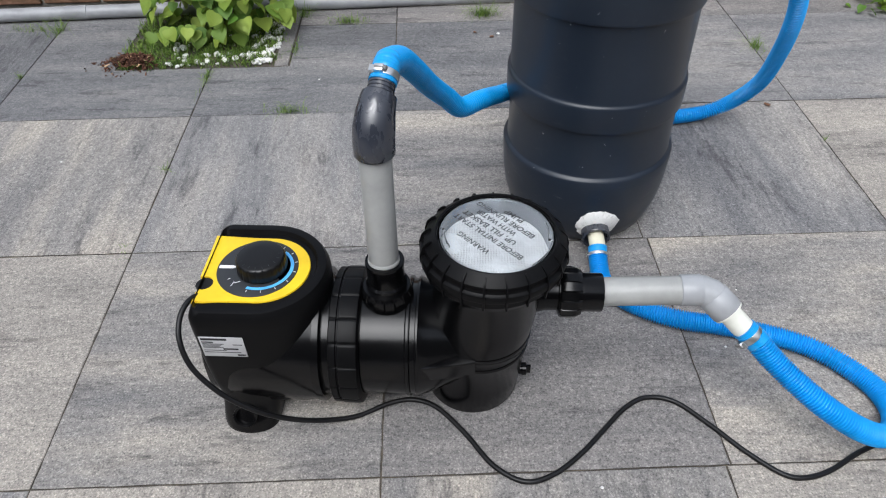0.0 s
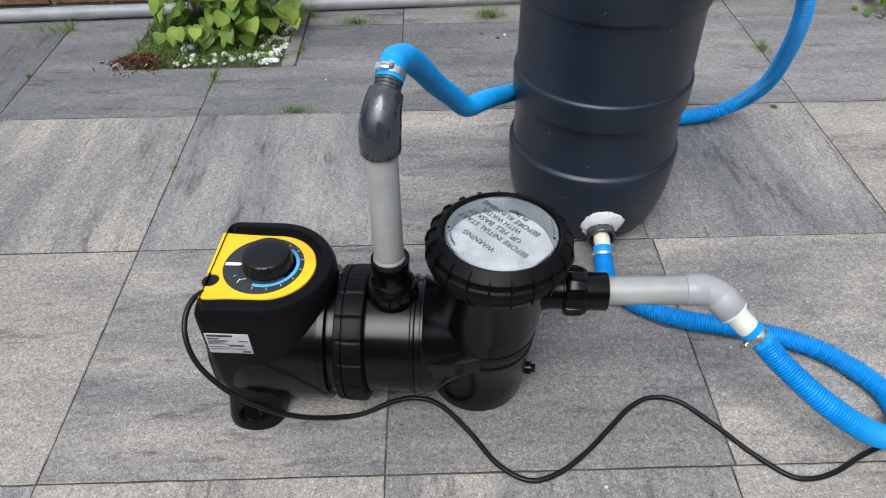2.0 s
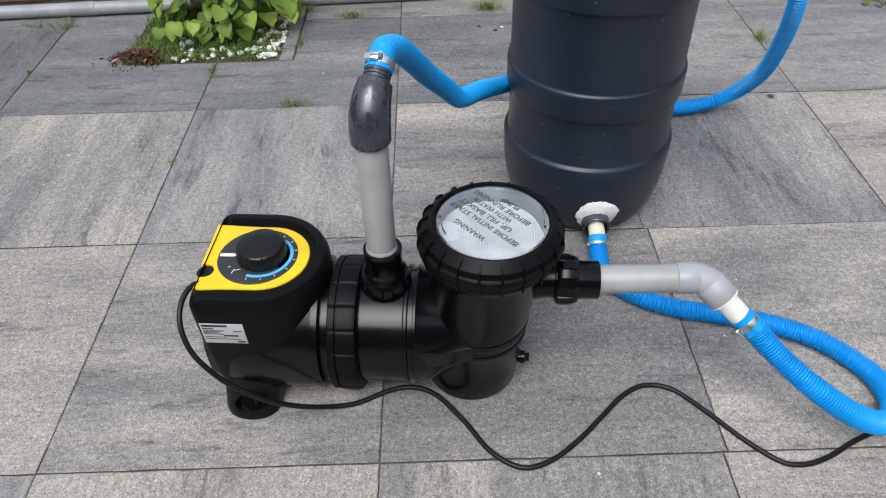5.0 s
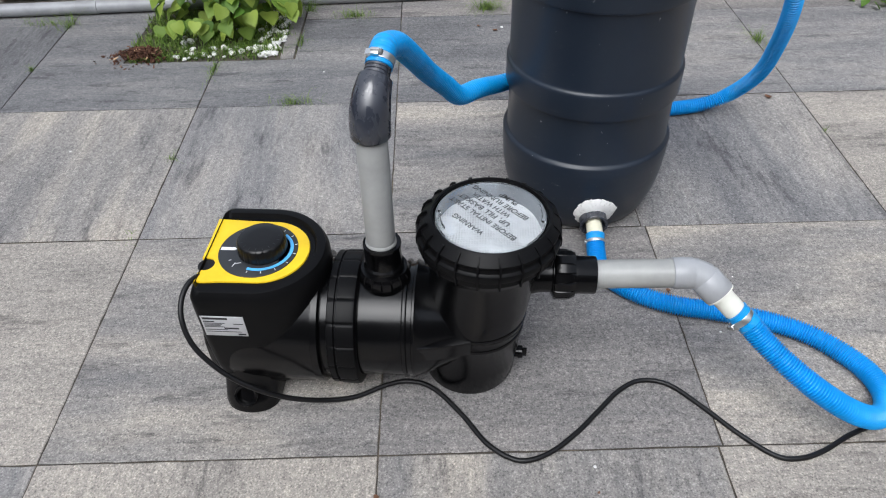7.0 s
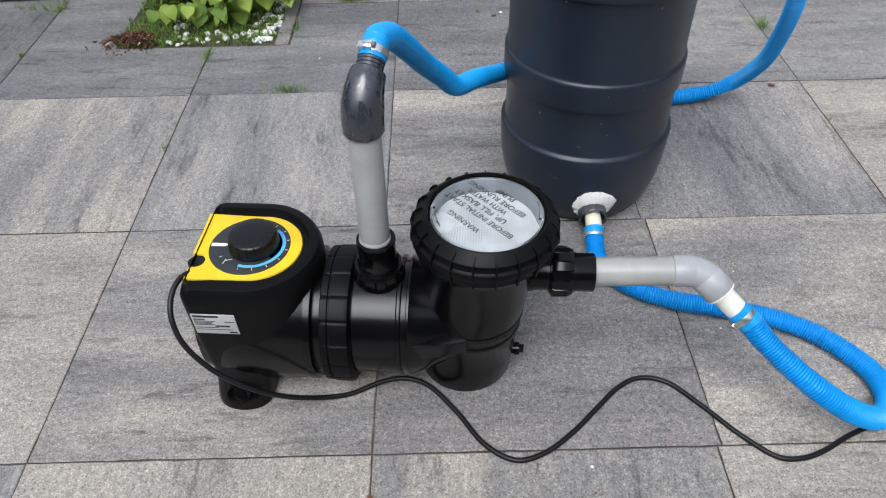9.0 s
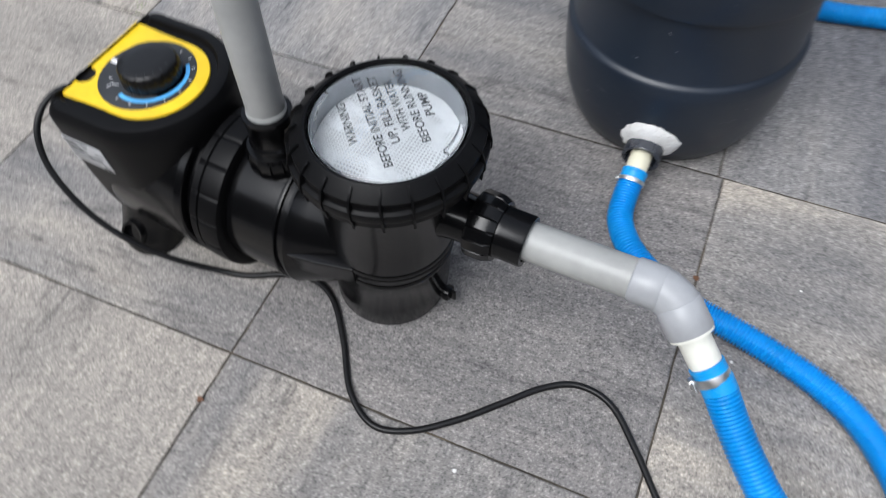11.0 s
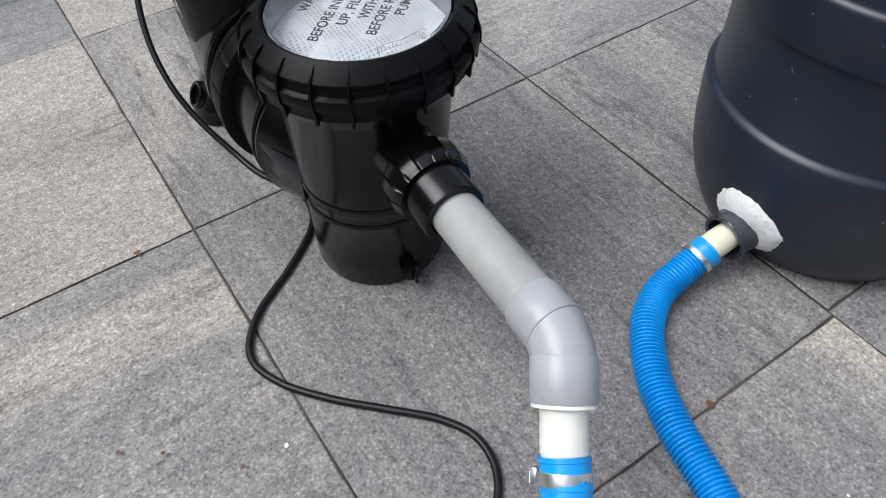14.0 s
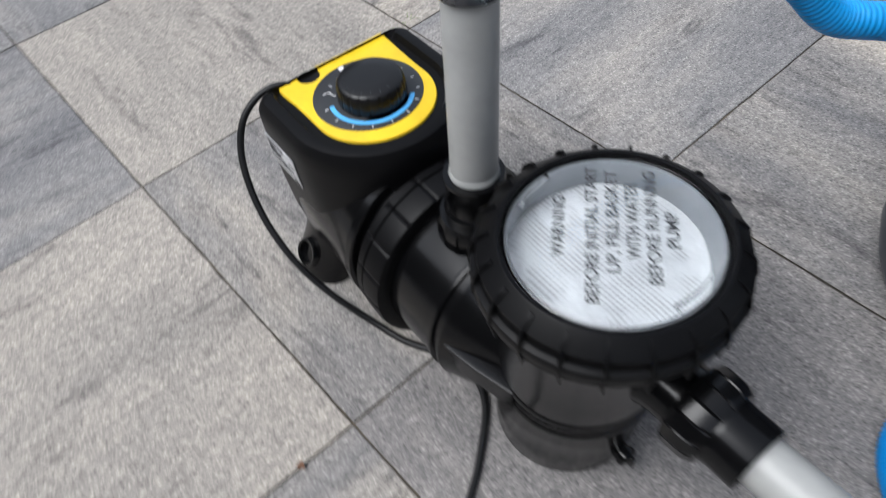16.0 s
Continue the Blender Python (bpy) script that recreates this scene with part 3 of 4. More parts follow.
rings(bm, [[(x, y, min(z, TOP - 0.0045) if x < -0.46 and abs(y) < 0.0900 else z) for x, y, z in dee(h, l, n, zz, skew=s)] for h, l, n, zz, s in levels])
head = part("motor_head", bm, BLACK_TOP, pump)

# yellow panel on the head, running over its rear edge
bm = bmesh.new()
R = 0.0775


def panel(inset, z):
    pts = []
    for i in range(33):
        a = -math.pi / 2 + math.pi * i / 32
        pts.append((KU + 0.004 + (R - inset) * math.cos(a), (R + 0.001 - inset) * math.sin(a), z))
    for x, y in ((-0.395, 0.0785), (-0.430, 0.0800), (-0.455, 0.0815), (-0.4798, 0.0830)):
        pts.append((x, y - inset, z))
    for x, y in ((-0.4798, 0.03), (-0.4798, -0.022)):
        pts.append((x + inset, y, z))
    for i in range(9):
        a = radians(80 - 190 * i / 8)
        pts.append((-0.4680 + 0.0155 * math.cos(a), -0.0385 + 0.0155 * math.sin(a), z))
    for x, y in ((-0.4798, -0.0795), (-0.459, -0.0815), (-0.432, -0.0790), (-0.398, -0.0785)):
        pts.append((x, y + inset, z))
    return pts


rings(bm, [panel(0, TOP - 0.016), panel(0, TOP - 0.0022), panel(0.0008, TOP - 0.0006), panel(0.0024, TOP)])
bmesh.ops.triangulate(bm, faces=[f for f in bm.faces if len(f.verts) > 4])
control = part("control_panel", bm, YELLOW, pump, "yellow control panel")
dial = part("dial_face", turned([(0.0690, TOP - 0.001), (0.0690, TOP + 0.0010), (0.0682, TOP + 0.0014), (0.03, TOP + 0.0014)], 64, at=(KU - 0.008, 0.000, 0)), DIAL, control, "charcoal dial face")


def arc(r0, r1, a0, a1, z, n=40):
    bm = bmesh.new()
    lo = [(KU + r * math.cos(radians(a)), r * math.sin(radians(a)), z) for r, a in [(r0, a0 + (a1 - a0) * i / n) for i in range(n + 1)] + [(r1, a1 - (a1 - a0) * i / n) for i in range(n + 1)]]
    rings(bm, [lo, [(x, y, z + 0.0005) for x, y, z in lo]])
    bmesh.ops.triangulate(bm, faces=[f for f in bm.faces if len(f.verts) > 4])
    return bm


part("scale_arc", arc(0.0478, 0.0535, -108, 52, TOP + 0.0014), SKYBLUE, dial, "sky-blue speed scale")
for a in (-104, -80, -56, -32, -8, 16, 40, 62, 84, 106, 150, 210):
    t = part("tick", box((0.0045, 0.0010, 0.0006), bevel=0), WHITEPRINT, dial, smooth=False)
    t.matrix_local = Matrix.Translation((KU, 0, TOP + 0.0016)) @ Matrix.Rotation(radians(a), 4, "Z") @ Matrix.Translation((0.0578, 0, 0))
bm = bmesh.new()
arrow = [(-0.074, -0.0036), (-0.050, -0.0036), (-0.045, 0.0), (-0.050, 0.0036), (-0.074, 0.0036)]
rings(bm, [[(KU + x, y, TOP + 0.0014) for x, y in arrow], [(KU + x, y, TOP + 0.0021) for x, y in arrow]])
part("pointer_mark", bm, WHITEPRINT, dial, "white arrow mark")
for k, (x, y, w) in enumerate(((-0.041, -0.040, 0.011), (-0.034, -0.036, 0.010))):
    t = part("mark", box((w, 0.0011, 0.0006)), WHITEPRINT, dial, smooth=False)
    t.matrix_local = Matrix.Translation((KU + x, y, TOP + 0.0016)) @ Matrix.Rotation(radians((75, 20)[k]), 4, "Z")


def knob_wave(a, k):
    return 1.0 - (0.018 if k in (1, 2, 3) and (a * 20 / (2 * math.pi)) % 1 < 0.22 else 0.0)


knob = part("knob", turned([(0.0385, TOP + 0.0015), (0.0432, TOP + 0.003), (0.0428, TOP + 0.012), (0.0415, TOP + 0.0235), (0.0392, TOP + 0.0275), (0.036, TOP + 0.0290), (0.020, TOP + 0.0300), (0.004, TOP + 0.0303)], 160, at=(KU, 0.002, 0), wave=knob_wave), KNOB, control, "black rotary speed knob")
for k in range(9):
    g = part("knob_tick", box((0.0050, 0.0007, 0.0006), bevel=0), DIAL, knob, smooth=False)
    g.matrix_local = Matrix.Translation((KU, 0.002, TOP + 0.0294)) @ Matrix.Rotation(radians(-150 + 20 * k), 4, "Z") @ Matrix.Translation((0.0325, 0, 0))

# cable hole at the panel's rear corner: a flat black disc stands for its dark depth
part("cable_hole", turned([(0.0152, TOP - 0.0040), (0.0152, TOP - 0.0030), (0.0140, TOP - 0.0028), (0.0128, TOP - 0.0034), (0.002, TOP - 0.0036)], 32, at=(-0.4675, -0.0385, 0)), RUBBER, pump)

# rating plate on the side: plain bars for its print
plate = part("rating_plate", box((0.0735, 0.0012, 0.0500), (0, 0, 0), bevel=0.0004), LABEL, pump, "silver rating plate with fine print")
plate.matrix_local = Matrix.Translation((-0.4285, -0.1172, 0.2100)) @ Matrix.Rotation(radians(2.2), 4, "X")
rn = random.Random(8)
for z, x0, x1, h in ((0.2305, -0.456, -0.413, 0.0046), (0.2230, -0.456, -0.437, 0.0024), (0.2185, -0.456, -0.420, 0.0010), (0.2155, -0.456, -0.425, 0.0010), (0.2125, -0.456, -0.428, 0.0010), (0.2095, -0.456, -0.422, 0.0010), (0.2060, -0.423, -0.398, 0.0034),
                     (0.2020, -0.456, -0.418, 0.0010), (0.1970, -0.456, -0.395, 0.0010), (0.1905, -0.402, -0.389, 0.0034), (0.2175, -0.405, -0.389, 0.0016)):
    part("print_bar", box((x1 - x0, 0.0006, h), ((x0 + x1) / 2 + 0.4225, -0.0008, z - 0.2105)), INK, plate, smooth=False)

# front foot with its bolt hole, and the foot behind


def foot(sign):
    bm = bmesh.new()
    loops = []
    for z, front, wide in ((0.0, 0.142, 0.049), (0.002, 0.145, 0.051), (0.012, 0.144, 0.0515), (0.026, 0.136, 0.0520), (0.044, 0.125, 0.0525), (0.062, 0.116, 0.0530), (0.090, 0.107, 0.0540)):
        loop = [(KU - 0.041 + wide * x, sign * 0.04, z) for x in (1, -1)]
        for i in range(17):
            a = math.pi * i / 16
            loop.append((KU - 0.041 - wide * math.cos(a), sign * (front - 0.044 + 0.044 * math.sin(a) ** 0.75), z))
        loops.append(loop)
    rings(bm, loops)
    return bm


for sign in (-1, 1):
    f = part("foot", foot(sign), BLACK, pump)
    hole = part("bolt_hole", turned([(0.0220, -0.010), (0.0225, 0.003), (0.0205, 0.0065), (0.0165, 0.0055), (0.0145, -0.008), (0.001, -0.009)], 32), BLACK, f)
    hole.matrix_local = Matrix.Translation((KU - 0.044, sign * 0.1300, 0.036)) @ Matrix.Rotation(radians(sign * -60), 4, "X")

# discharge union on top of the casing
DU = -0.166
part("discharge_port", turned([(0.036, AX + 0.075), (0.036, 0.226), (0.03, 0.230)], 40, at=(DU, CY, 0)), BLACK, pump)
part("union_nut", moved(grip_nut(0.036, 0.0455), Matrix.Translation((DU, CY, 0.221))), BLACK, pump, "black ribbed union nut")
part("union_end", turned([(0.030, 0.252), (0.0350, 0.254), (0.0350, 0.266), (0.0318, 0.270), (0.0315, 0.307), (0.0330, 0.309), (0.0325, 0.3125), (0.0256, 0.3125), (0.0252, 0.29)], 40, at=(DU, CY, 0), cap1=False), BLACK, pump)


# ---- pipes on the pump ----
PX, PY = 0.6195, 0.2155
LEAN = pose(PX, PY, 0.31, -2.6, 0, 0) @ Matrix.Translation((0, 0, -0.31))
riser = thing("discharge_pipe", "grey plastic riser pipe with glossy dark elbow on the pump", "pipe", LEAN)
part("pipe", turned([(0.0246, 0.285), (0.0250, 0.287), (0.0250, 0.56), (0.024, 0.562)], 40), PVC, riser)
part("glue_bead", turned([(0.0249, 0.309), (0.0268, 0.3115), (0.0262, 0.3155), (0.0249, 0.317)], 40, cap0=False, cap1=False), PVC, riser, "ring of glue")
bend = [Vector(p) for p in ((0, 0, 0.5160), (0, 0, 0.5190), (0, 0, 0.534), (0.0005, 0.001, 0.546), (0.002, 0.005, 0.561), (0.0045, 0.0125, 0.5745), (0.0075, 0.0225, 0.5845))]
d = Vector((0.24, 0.77, 0.59)).normalized()
bend += [bend[-1] + d * 0.006, bend[-1] + d * 0.010, bend[-1] + d * 0.014]
part("elbow", swept(bend, lambda s: 0.0295 if s < 0.001 else 0.0315 if s < 0.043 else max(0.0240, 0.0315 - 0.11 * (s - 0.043)), 40), ELBOW, riser, "glossy dark grey elbow")
N0 = bend[-1]
nip = turned([(0.0225, -0.004), (0.0222, 0.002), (0.0196, 0.0032), (0.0206, 0.0042), (0.0206, 0.0072), (0.0190, 0.0080), (0.0190, 0.0092), (0.0204, 0.0100), (0.0204, 0.0130), (0.0188, 0.0138), (0.0188, 0.0150), (0.0202, 0.0158), (0.0202, 0.0188), (0.0178, 0.020), (0.0178, 0.05)], 32)
part("barbed_nipple", moved(nip, along(N0, N0 + d)), ELBOW, riser)

TOPHOSE = LEAN @ (N0 + d * 0.020)
d = LEAN.to_3x3() @ d


def clamp_thing(at, axis, out, label, size=1.0):
    """A worm-drive hose clamp: band, screw housing and screw; its screw lies towards out."""
    z = Vector(axis).normalized()
    x = Vector(out) - z * Vector(out).dot(z)
    x.normalize()
    m4 = Matrix.Identity(4)
    m4.col[0][:3], m4.col[1][:3], m4.col[2][:3], m4.col[3][:3] = x, z.cross(x), z, Vector(at)
    c = thing("hose_clamp", label, "hose clamp", m4, "hose clamps")
    h = 0.0055 * size
    part("band", turned([(0.0208, -h), (0.0219, -h), (0.0221, 0.75 * -h), (0.0221, 0.75 * h), (0.0219, h), (0.0208, h)], 40, cap0=False, cap1=False), STEEL, c)
    part("screw_housing", box((0.0065 * size, 0.015 * size, 2.1 * h), (0.0240, 0, 0), bevel=0.0016), STEEL, c)
    part("screw", turned([(0.0026, -0.006), (0.0026, 0.008), (0.0038, 0.0085), (0.0038, 0.0120), (0.0030, 0.0130)], 16, "x", (0, 0, 0)), SCREW, c).matrix_local = Matrix.Translation((0.0250, 0, 0)) @ Matrix.Rotation(radians(90), 4, "Z") @ Matrix.Scale(size, 4)
    part("band_tail", box((0.0010, 0.008 * size, 1.7 * h), (0.0232, -0.012 * size, 0), turn=Matrix.Rotation(radians(-14), 4, "Z")), STEEL, c)
    return c


clamp_thing(TOPHOSE + d * 0.012, d, (-0.25, -0.45, 0.85), "shiny steel hose clamp on the upper hose end")

suction = thing("suction_pipe", "light grey plastic pipe with bend and white hose nipple", "pipe", Matrix())
S0, S1, S2 = Vector((0.9560, 0.1960, 0.2400)), Vector((1.1150, 0.1810, 0.2520)), Vector((1.1610, 0.1770, 0.2550))
S3 = Vector((1.1945, 0.1525, 0.2265))
line = [S0 + (S1 - S0) * i / 6 for i in range(7)]
part("pipe", swept(line, 0.0250, 40), PVC, suction)
e = (S1 - S0).normalized()
f = (S3 - S2).normalized()
soc = [(0.0255, 0.0), (0.0266, 0.0008), (0.0272, 0.0022)]
M1, M2 = S2 - e * 0.0115, S2 + f * 0.0115
l1, l2 = (M1 - S1).length, (S3 - M2).length
part("elbow_socket", moved(turned(soc + [(0.0272, l1 - 0.001), (0.0266, l1)], 44), along(S1, S1 + e)), FITTING, suction, "pale grey elbow socket")
part("elbow", swept([M1 - e * 0.002, M1, M2, M2 + f * 0.002], 0.0263, 44), FITTING, suction).data.set_sharp_from_angle(angle=radians(12))
part("elbow_socket", moved(turned([(0.0266, 0.0), (0.0273, 0.001), (0.0275, l2 - 0.003), (0.0268, l2 - 0.0012), (0.0240, l2)], 44), along(M2, S3)), FITTING, suction, "pale grey elbow socket")
nip = [(0.0262, -0.001), (0.0264, 0.002), (0.0196, 0.0025), (0.0196, 0.010), (0.0193, 0.0106), (0.0195, 0.018), (0.0194, 0.022), (0.0194, 0.030), (0.0192, 0.038), (0.0180, 0.0385), (0.018, 0.075)]
part("hose_nipple", moved(turned(nip, 36), along(S3, S3 + f)), WHITEPLASTIC, suction, "off-white barbed hose nipple")


# ---- blue hoses ----
def hose(name, label, pts, amp, cuff0, cuff1, plain=0.0, pitch=0.0050):
    """A ribbed hose with a smooth cuff pushed over each end."""
    step = pitch / 8
    rough = glide(pts, 0.0015)
    line, gone, at = [rough[0]], 0.0, step
    for p, q in zip(rough, rough[1:]):
        long = (q - p).length
        while at <= gone + long:
            line.append(p + (q - p) * ((at - gone) / long))
            at += step
        gone += long
    ob = thing(name, label, "hose")
    part("tube", swept(line, lambda s: 0.0209 - amp * min(1.0, max(0.25, (s - plain) / 0.3 + 0.25) if plain else 1.0) * (1 - abs(math.sin(math.pi * s / pitch)) ** 1.5), 22, span=7), HOSE, ob, smooth="all")
    for way, long in ((line, cuff0), (line[::-1], cuff1)):
        n = max(3, int(long / step))
        part("cuff", swept(way[:n], lambda s: 0.0207 + (0.0006 if s % 0.02 < 0.004 else 0), 24), HOSE, ob, "smooth blue hose cuff")
    return ob


H0 = S3 + f * 0.040
hose("suction_hose", "blue ribbed hose looping over the slabs from barrel to pump",
     [H0, H0 + f * 0.030 + Vector((0.0015, 0, 0.0015)), (1.267, 0.0945, 0.1670), (1.301, 0.060, 0.146), (1.342, 0.025, 0.125), (1.395, 0.002, 0.097), (1.450, 0.006, 0.065), (1.500, 0.040, 0.0340), (1.525, 0.085, 0.0215), (1.520, 0.134, 0.0209), (1.490, 0.186, 0.0209), (1.446, 0.232, 0.0209),
      (1.395, 0.262, 0.0209), (1.345, 0.282, 0.0209), (1.275, 0.303, 0.0209), (1.210, 0.319, 0.0209), (1.150, 0.346, 0.0209), (1.098, 0.388, 0.0209), (1.070, 0.435, 0.0212), (1.066, 0.478, 0.0330), (1.0685, 0.516, 0.0500)], 0.0056, 0.036, 0.020)
clamp_thing(H0 + f * 0.016, f, (-0.75, -0.5, -0.4), "steel hose clamp on the white nipple")
clamp_thing(Vector((1.0670, 0.4985, 0.0422)), (0.05, 0.90, 0.42), (-1, 0.1, 0.25), "small steel hose clamp beside the barrel", 0.6)
hose("return_hose", "blue ribbed hose hanging from the elbow and running behind the barrel",
     [TOPHOSE, TOPHOSE + d * 0.03, (0.647, 0.318, 0.616), (0.660, 0.364, 0.594), (0.679, 0.424, 0.544), (0.705, 0.512, 0.466), (0.737, 0.572, 0.405), (0.767, 0.614, 0.357), (0.808, 0.675, 0.336), (0.858, 0.800, 0.275),
      (0.930, 0.920, 0.215), (1.03, 1.005, 0.125), (1.16, 1.050, 0.050), (1.29, 1.078, 0.0206), (1.40, 1.090, 0.0209), (1.49, 1.098, 0.0300), (1.555, 1.080, 0.075), (1.580, 1.012, 0.172), (1.568, 0.944, 0.285), (1.549, 0.892, 0.382), (1.530, 0.866, 0.462), (1.49, 0.845, 0.58), (1.41, 0.82, 0.70), (1.30, 0.795, 0.755), (1.19, 0.765, 0.770)], 0.0055, 0.030, 0.02, 0.75, 0.0068)

# ---- mains cable ----
cable = glide([(0.328, 0.190, 0.264), (0.313, 0.184, 0.274), (0.300, 0.166, 0.278), (0.2905, 0.140, 0.268), (0.2905, 0.112, 0.246), (0.303, 0.090, 0.210), (0.330, 0.076, 0.172), (0.366, 0.069, 0.134), (0.410, 0.071, 0.095), (0.455, 0.085, 0.055), (0.505, 0.108, 0.018), (0.555, 0.124, 0.0050), (0.610, 0.149, 0.0048), (0.655, 0.156, 0.0048),
               (0.700, 0.137, 0.0048), (0.750, 0.078, 0.0048), (0.795, 0.012, 0.0048), (0.847, -0.021, 0.0048), (0.900, -0.008, 0.0048), (0.955, 0.032, 0.0048), (1.000, 0.075, 0.0048), (1.050, 0.122, 0.0048), (1.095, 0.143, 0.0048), (1.145, 0.131, 0.0048), (1.195, 0.078, 0.0048), (1.240, 0.022, 0.0048),
               (1.290, -0.025, 0.0048), (1.330, -0.032, 0.0048), (1.376, -0.019, 0.0048), (1.435, 0.011, 0.0048), (1.488, 0.030, 0.0048), (1.560, 0.042, 0.0048), (1.70, 0.04, 0.0048), (1.95, 0.02, 0.0048), (2.4, -0.05, 0.0048)], 0.008)
tagged(part("power_cable", swept(cable, 0.0047, 12), RUBBER), "black rubber mains cable snaking over the slabs", "cable")


# ---- back of the patio: drainpipe, low brick wall, planting bed ----
drain = thing("drainpipe", "pale grey plastic pipe lying along the foot of the wall", "pipe", pose(0, 1.918, 0.026, rz=2.2))
part("pipe", turned([(0.0235, -3.5), (0.0235, 2.4)], 28, "x"), DRAINPIPE, drain)
part("coupling", turned([(0.0236, -0.60), (0.0252, -0.599), (0.0252, -0.525), (0.0236, -0.524)], 28, "x"), DRAINPIPE, drain)
WALL_Y = 2.04
wall = thing("wall_north", "low wall of rough red-brown bricks", "wall", kind="structure")
part("mortar", box((8.4, 0.19, 0.50), (0.6, WALL_Y + 0.105, 0.19)), MORTAR, wall, smooth=False)
BRICK_MESH = mesh_of(box((0.208, 0.05, 0.056), bevel=0.004), "brick", BRICK, smooth=False)
# unseen walls, added to close the patio and darken reflections in black plastic
for name, size, at in (("wall_south", (9.4, 0.2, 3.2), (0.6, -3.6, 1.54)), ("wall_west", (0.2, 6.0, 2.6), (-3.9, -0.6, 1.24)), ("wall_east", (0.2, 6.0, 2.6), (5.1, -0.6, 1.24))):
    tagged(part(name, box(size, at, bevel=0.01), ADDED_WALL), "plain unseen wall added to keep reflections dark", "wall", kind="structure")

bed = thing("flower_bed", "small planting bed cut into the paving", "flower bed", kind="structure")
bm = bmesh.new()
bmesh.ops.create_grid(bm, x_segments=40, y_segments=30, size=0.5)
for v in bm.verts:
    v.co.x, v.co.y = (BED[0] + BED[1]) / 2 + v.co.x * (BED[1] - BED[0]), (BED[2] + BED[3]) / 2 + v.co.y * (BED[3] - BED[2])
    v.co.z = -0.012 + 0.010 * noise.noise((9 * v.co.x, 9 * v.co.y, 0)) + 0.006 * noise.noise((30 * v.co.x, 30 * v.co.y, 4))
part("soil", bm, EARTH, bed, "dark crumbly soil")
part("edging", box((0.045, 0.43, 0.05), (0.2255, 1.715, -0.022), bevel=0.003), DARK, bed, "grey concrete edging strip", smooth=False)


def blob(rn, r, flat=0.65):
    bm = bmesh.new()
    bmesh.ops.create_icosphere(bm, subdivisions=2, radius=r)
    o = rn.uniform(0, 50)
    for v in bm.verts:
        v.co *= 1 + 0.28 * noise.noise(v.co / r * 0.9 + Vector((o, o, 0)))
        v.co.z *= flat
    return bm


rn = random.Random(21)
pebble_meshes = [mesh_of(blob(rn, 0.013), "pebble", PEBBLE) for _ in range(5)]
for k in range(120):
    if k < 66:
        x, y = rn.triangular(0.09, 0.205, 0.19), rn.uniform(1.51, 1.90)
    elif k < 92:
        x, y = rn.uniform(-0.17, 0.2), rn.uniform(1.505, 1.58)
    else:
        x, y = rn.uniform(-0.2, 0.05), rn.uniform(1.55, 1.75)
    p = tagged(new("pebble", rn.choice(pebble_meshes)), "rounded white pebble lying on the bed", "pebble", "white pebbles in the bed")
    s = rn.uniform(0.45, 1.05)
    p.matrix_world = Matrix.Translation((x, y, 0.001 + 0.004 * s)) @ Euler((rn.uniform(-0.4, 0.4), rn.uniform(-0.4, 0.4), rn.uniform(0, 6))).to_matrix().to_4x4() @ Matrix.Scale(s, 4)

# bark chips spilling over the slab edge
bm = bmesh.new()
for k in range(900):
    a, r = rn.uniform(0, 6.283), abs(rn.gauss(0, 0.5))
    x, y = -0.262 + 0.105 * r * math.cos(a), 1.530 + 0.062 * r * math.sin(a)
    z = max(0.002, 0.034 * (1 - r * r * 0.9)) * rn.uniform(0.4, 1.0)
    m4 = Matrix.Translation((x, y, z)) @ Euler((rn.uniform(-0.9, 0.9), rn.uniform(-0.9, 0.9), rn.uniform(0, 6))).to_matrix().to_4x4()
    l, w = rn.uniform(0.004, 0.011), rn.uniform(0.0015, 0.0035)
    vs = [bm.verts.new(m4 @ Vector(q)) for q in ((-l, -w, 0), (l, -w * 0.6, 0.001), (l * 0.8, w, 0), (-l, w, 0.0012), (0, 0, 0.003))]
    for q in ((0, 1, 4), (1, 2, 4), (2, 3, 4), (3, 0, 4), (3, 2, 1, 0)):
        bm.faces.new([vs[i] for i in q])
tagged(part("bark_mulch", bm, BARK, smooth=False), "heap of reddish-brown bark chips on the slab edge", "bark mulch", kind="stuff")


def blades(bm, rn, x, y, n, spread, high, wide, z=0.0, lean=0.6):
    for _ in range(n):
        bx, by = x + rn.gauss(0, spread[0]), y + rn.gauss(0, spread[1])
        a, h = rn.uniform(0, 6.283), high * rn.uniform(0.45, 1.15)
        q = lean * rn.uniform(0.3, 1.4)
        side = Vector((-math.sin(a), math.cos(a), 0)) * wide
        out = Vector((math.cos(a), math.sin(a), 0))
        p0, p1, p2 = Vector((bx, by, z)), Vector((bx, by, z + h * 0.6)) + out * h * q * 0.35, Vector((bx, by, z + h * max(0.25, 1 - 0.45 * q))) + out * h * q
        v = [bm.verts.new(c) for c in (p0 - side, p0 + side, p1 + side * 0.8, p1 - side * 0.8, p2)]
        bm.faces.new(v[:4])
        bm.faces.new((v[3], v[2], v[4]))


bm = bmesh.new()
for k in range(560):
    x, y = rn.uniform(-0.30, 0.2), rn.uniform(1.505, 1.88)
    if x > 0.15 and rn.random() < 0.4:
        continue
    blades(bm, rn, x, y, 9, (0.011, 0.011), 0.034, 0.0014, -0.004, 0.9)
tagged(part("ground_cover", bm, GRASS, smooth=False), "low green grass and moss in the bed", "grass", kind="stuff")

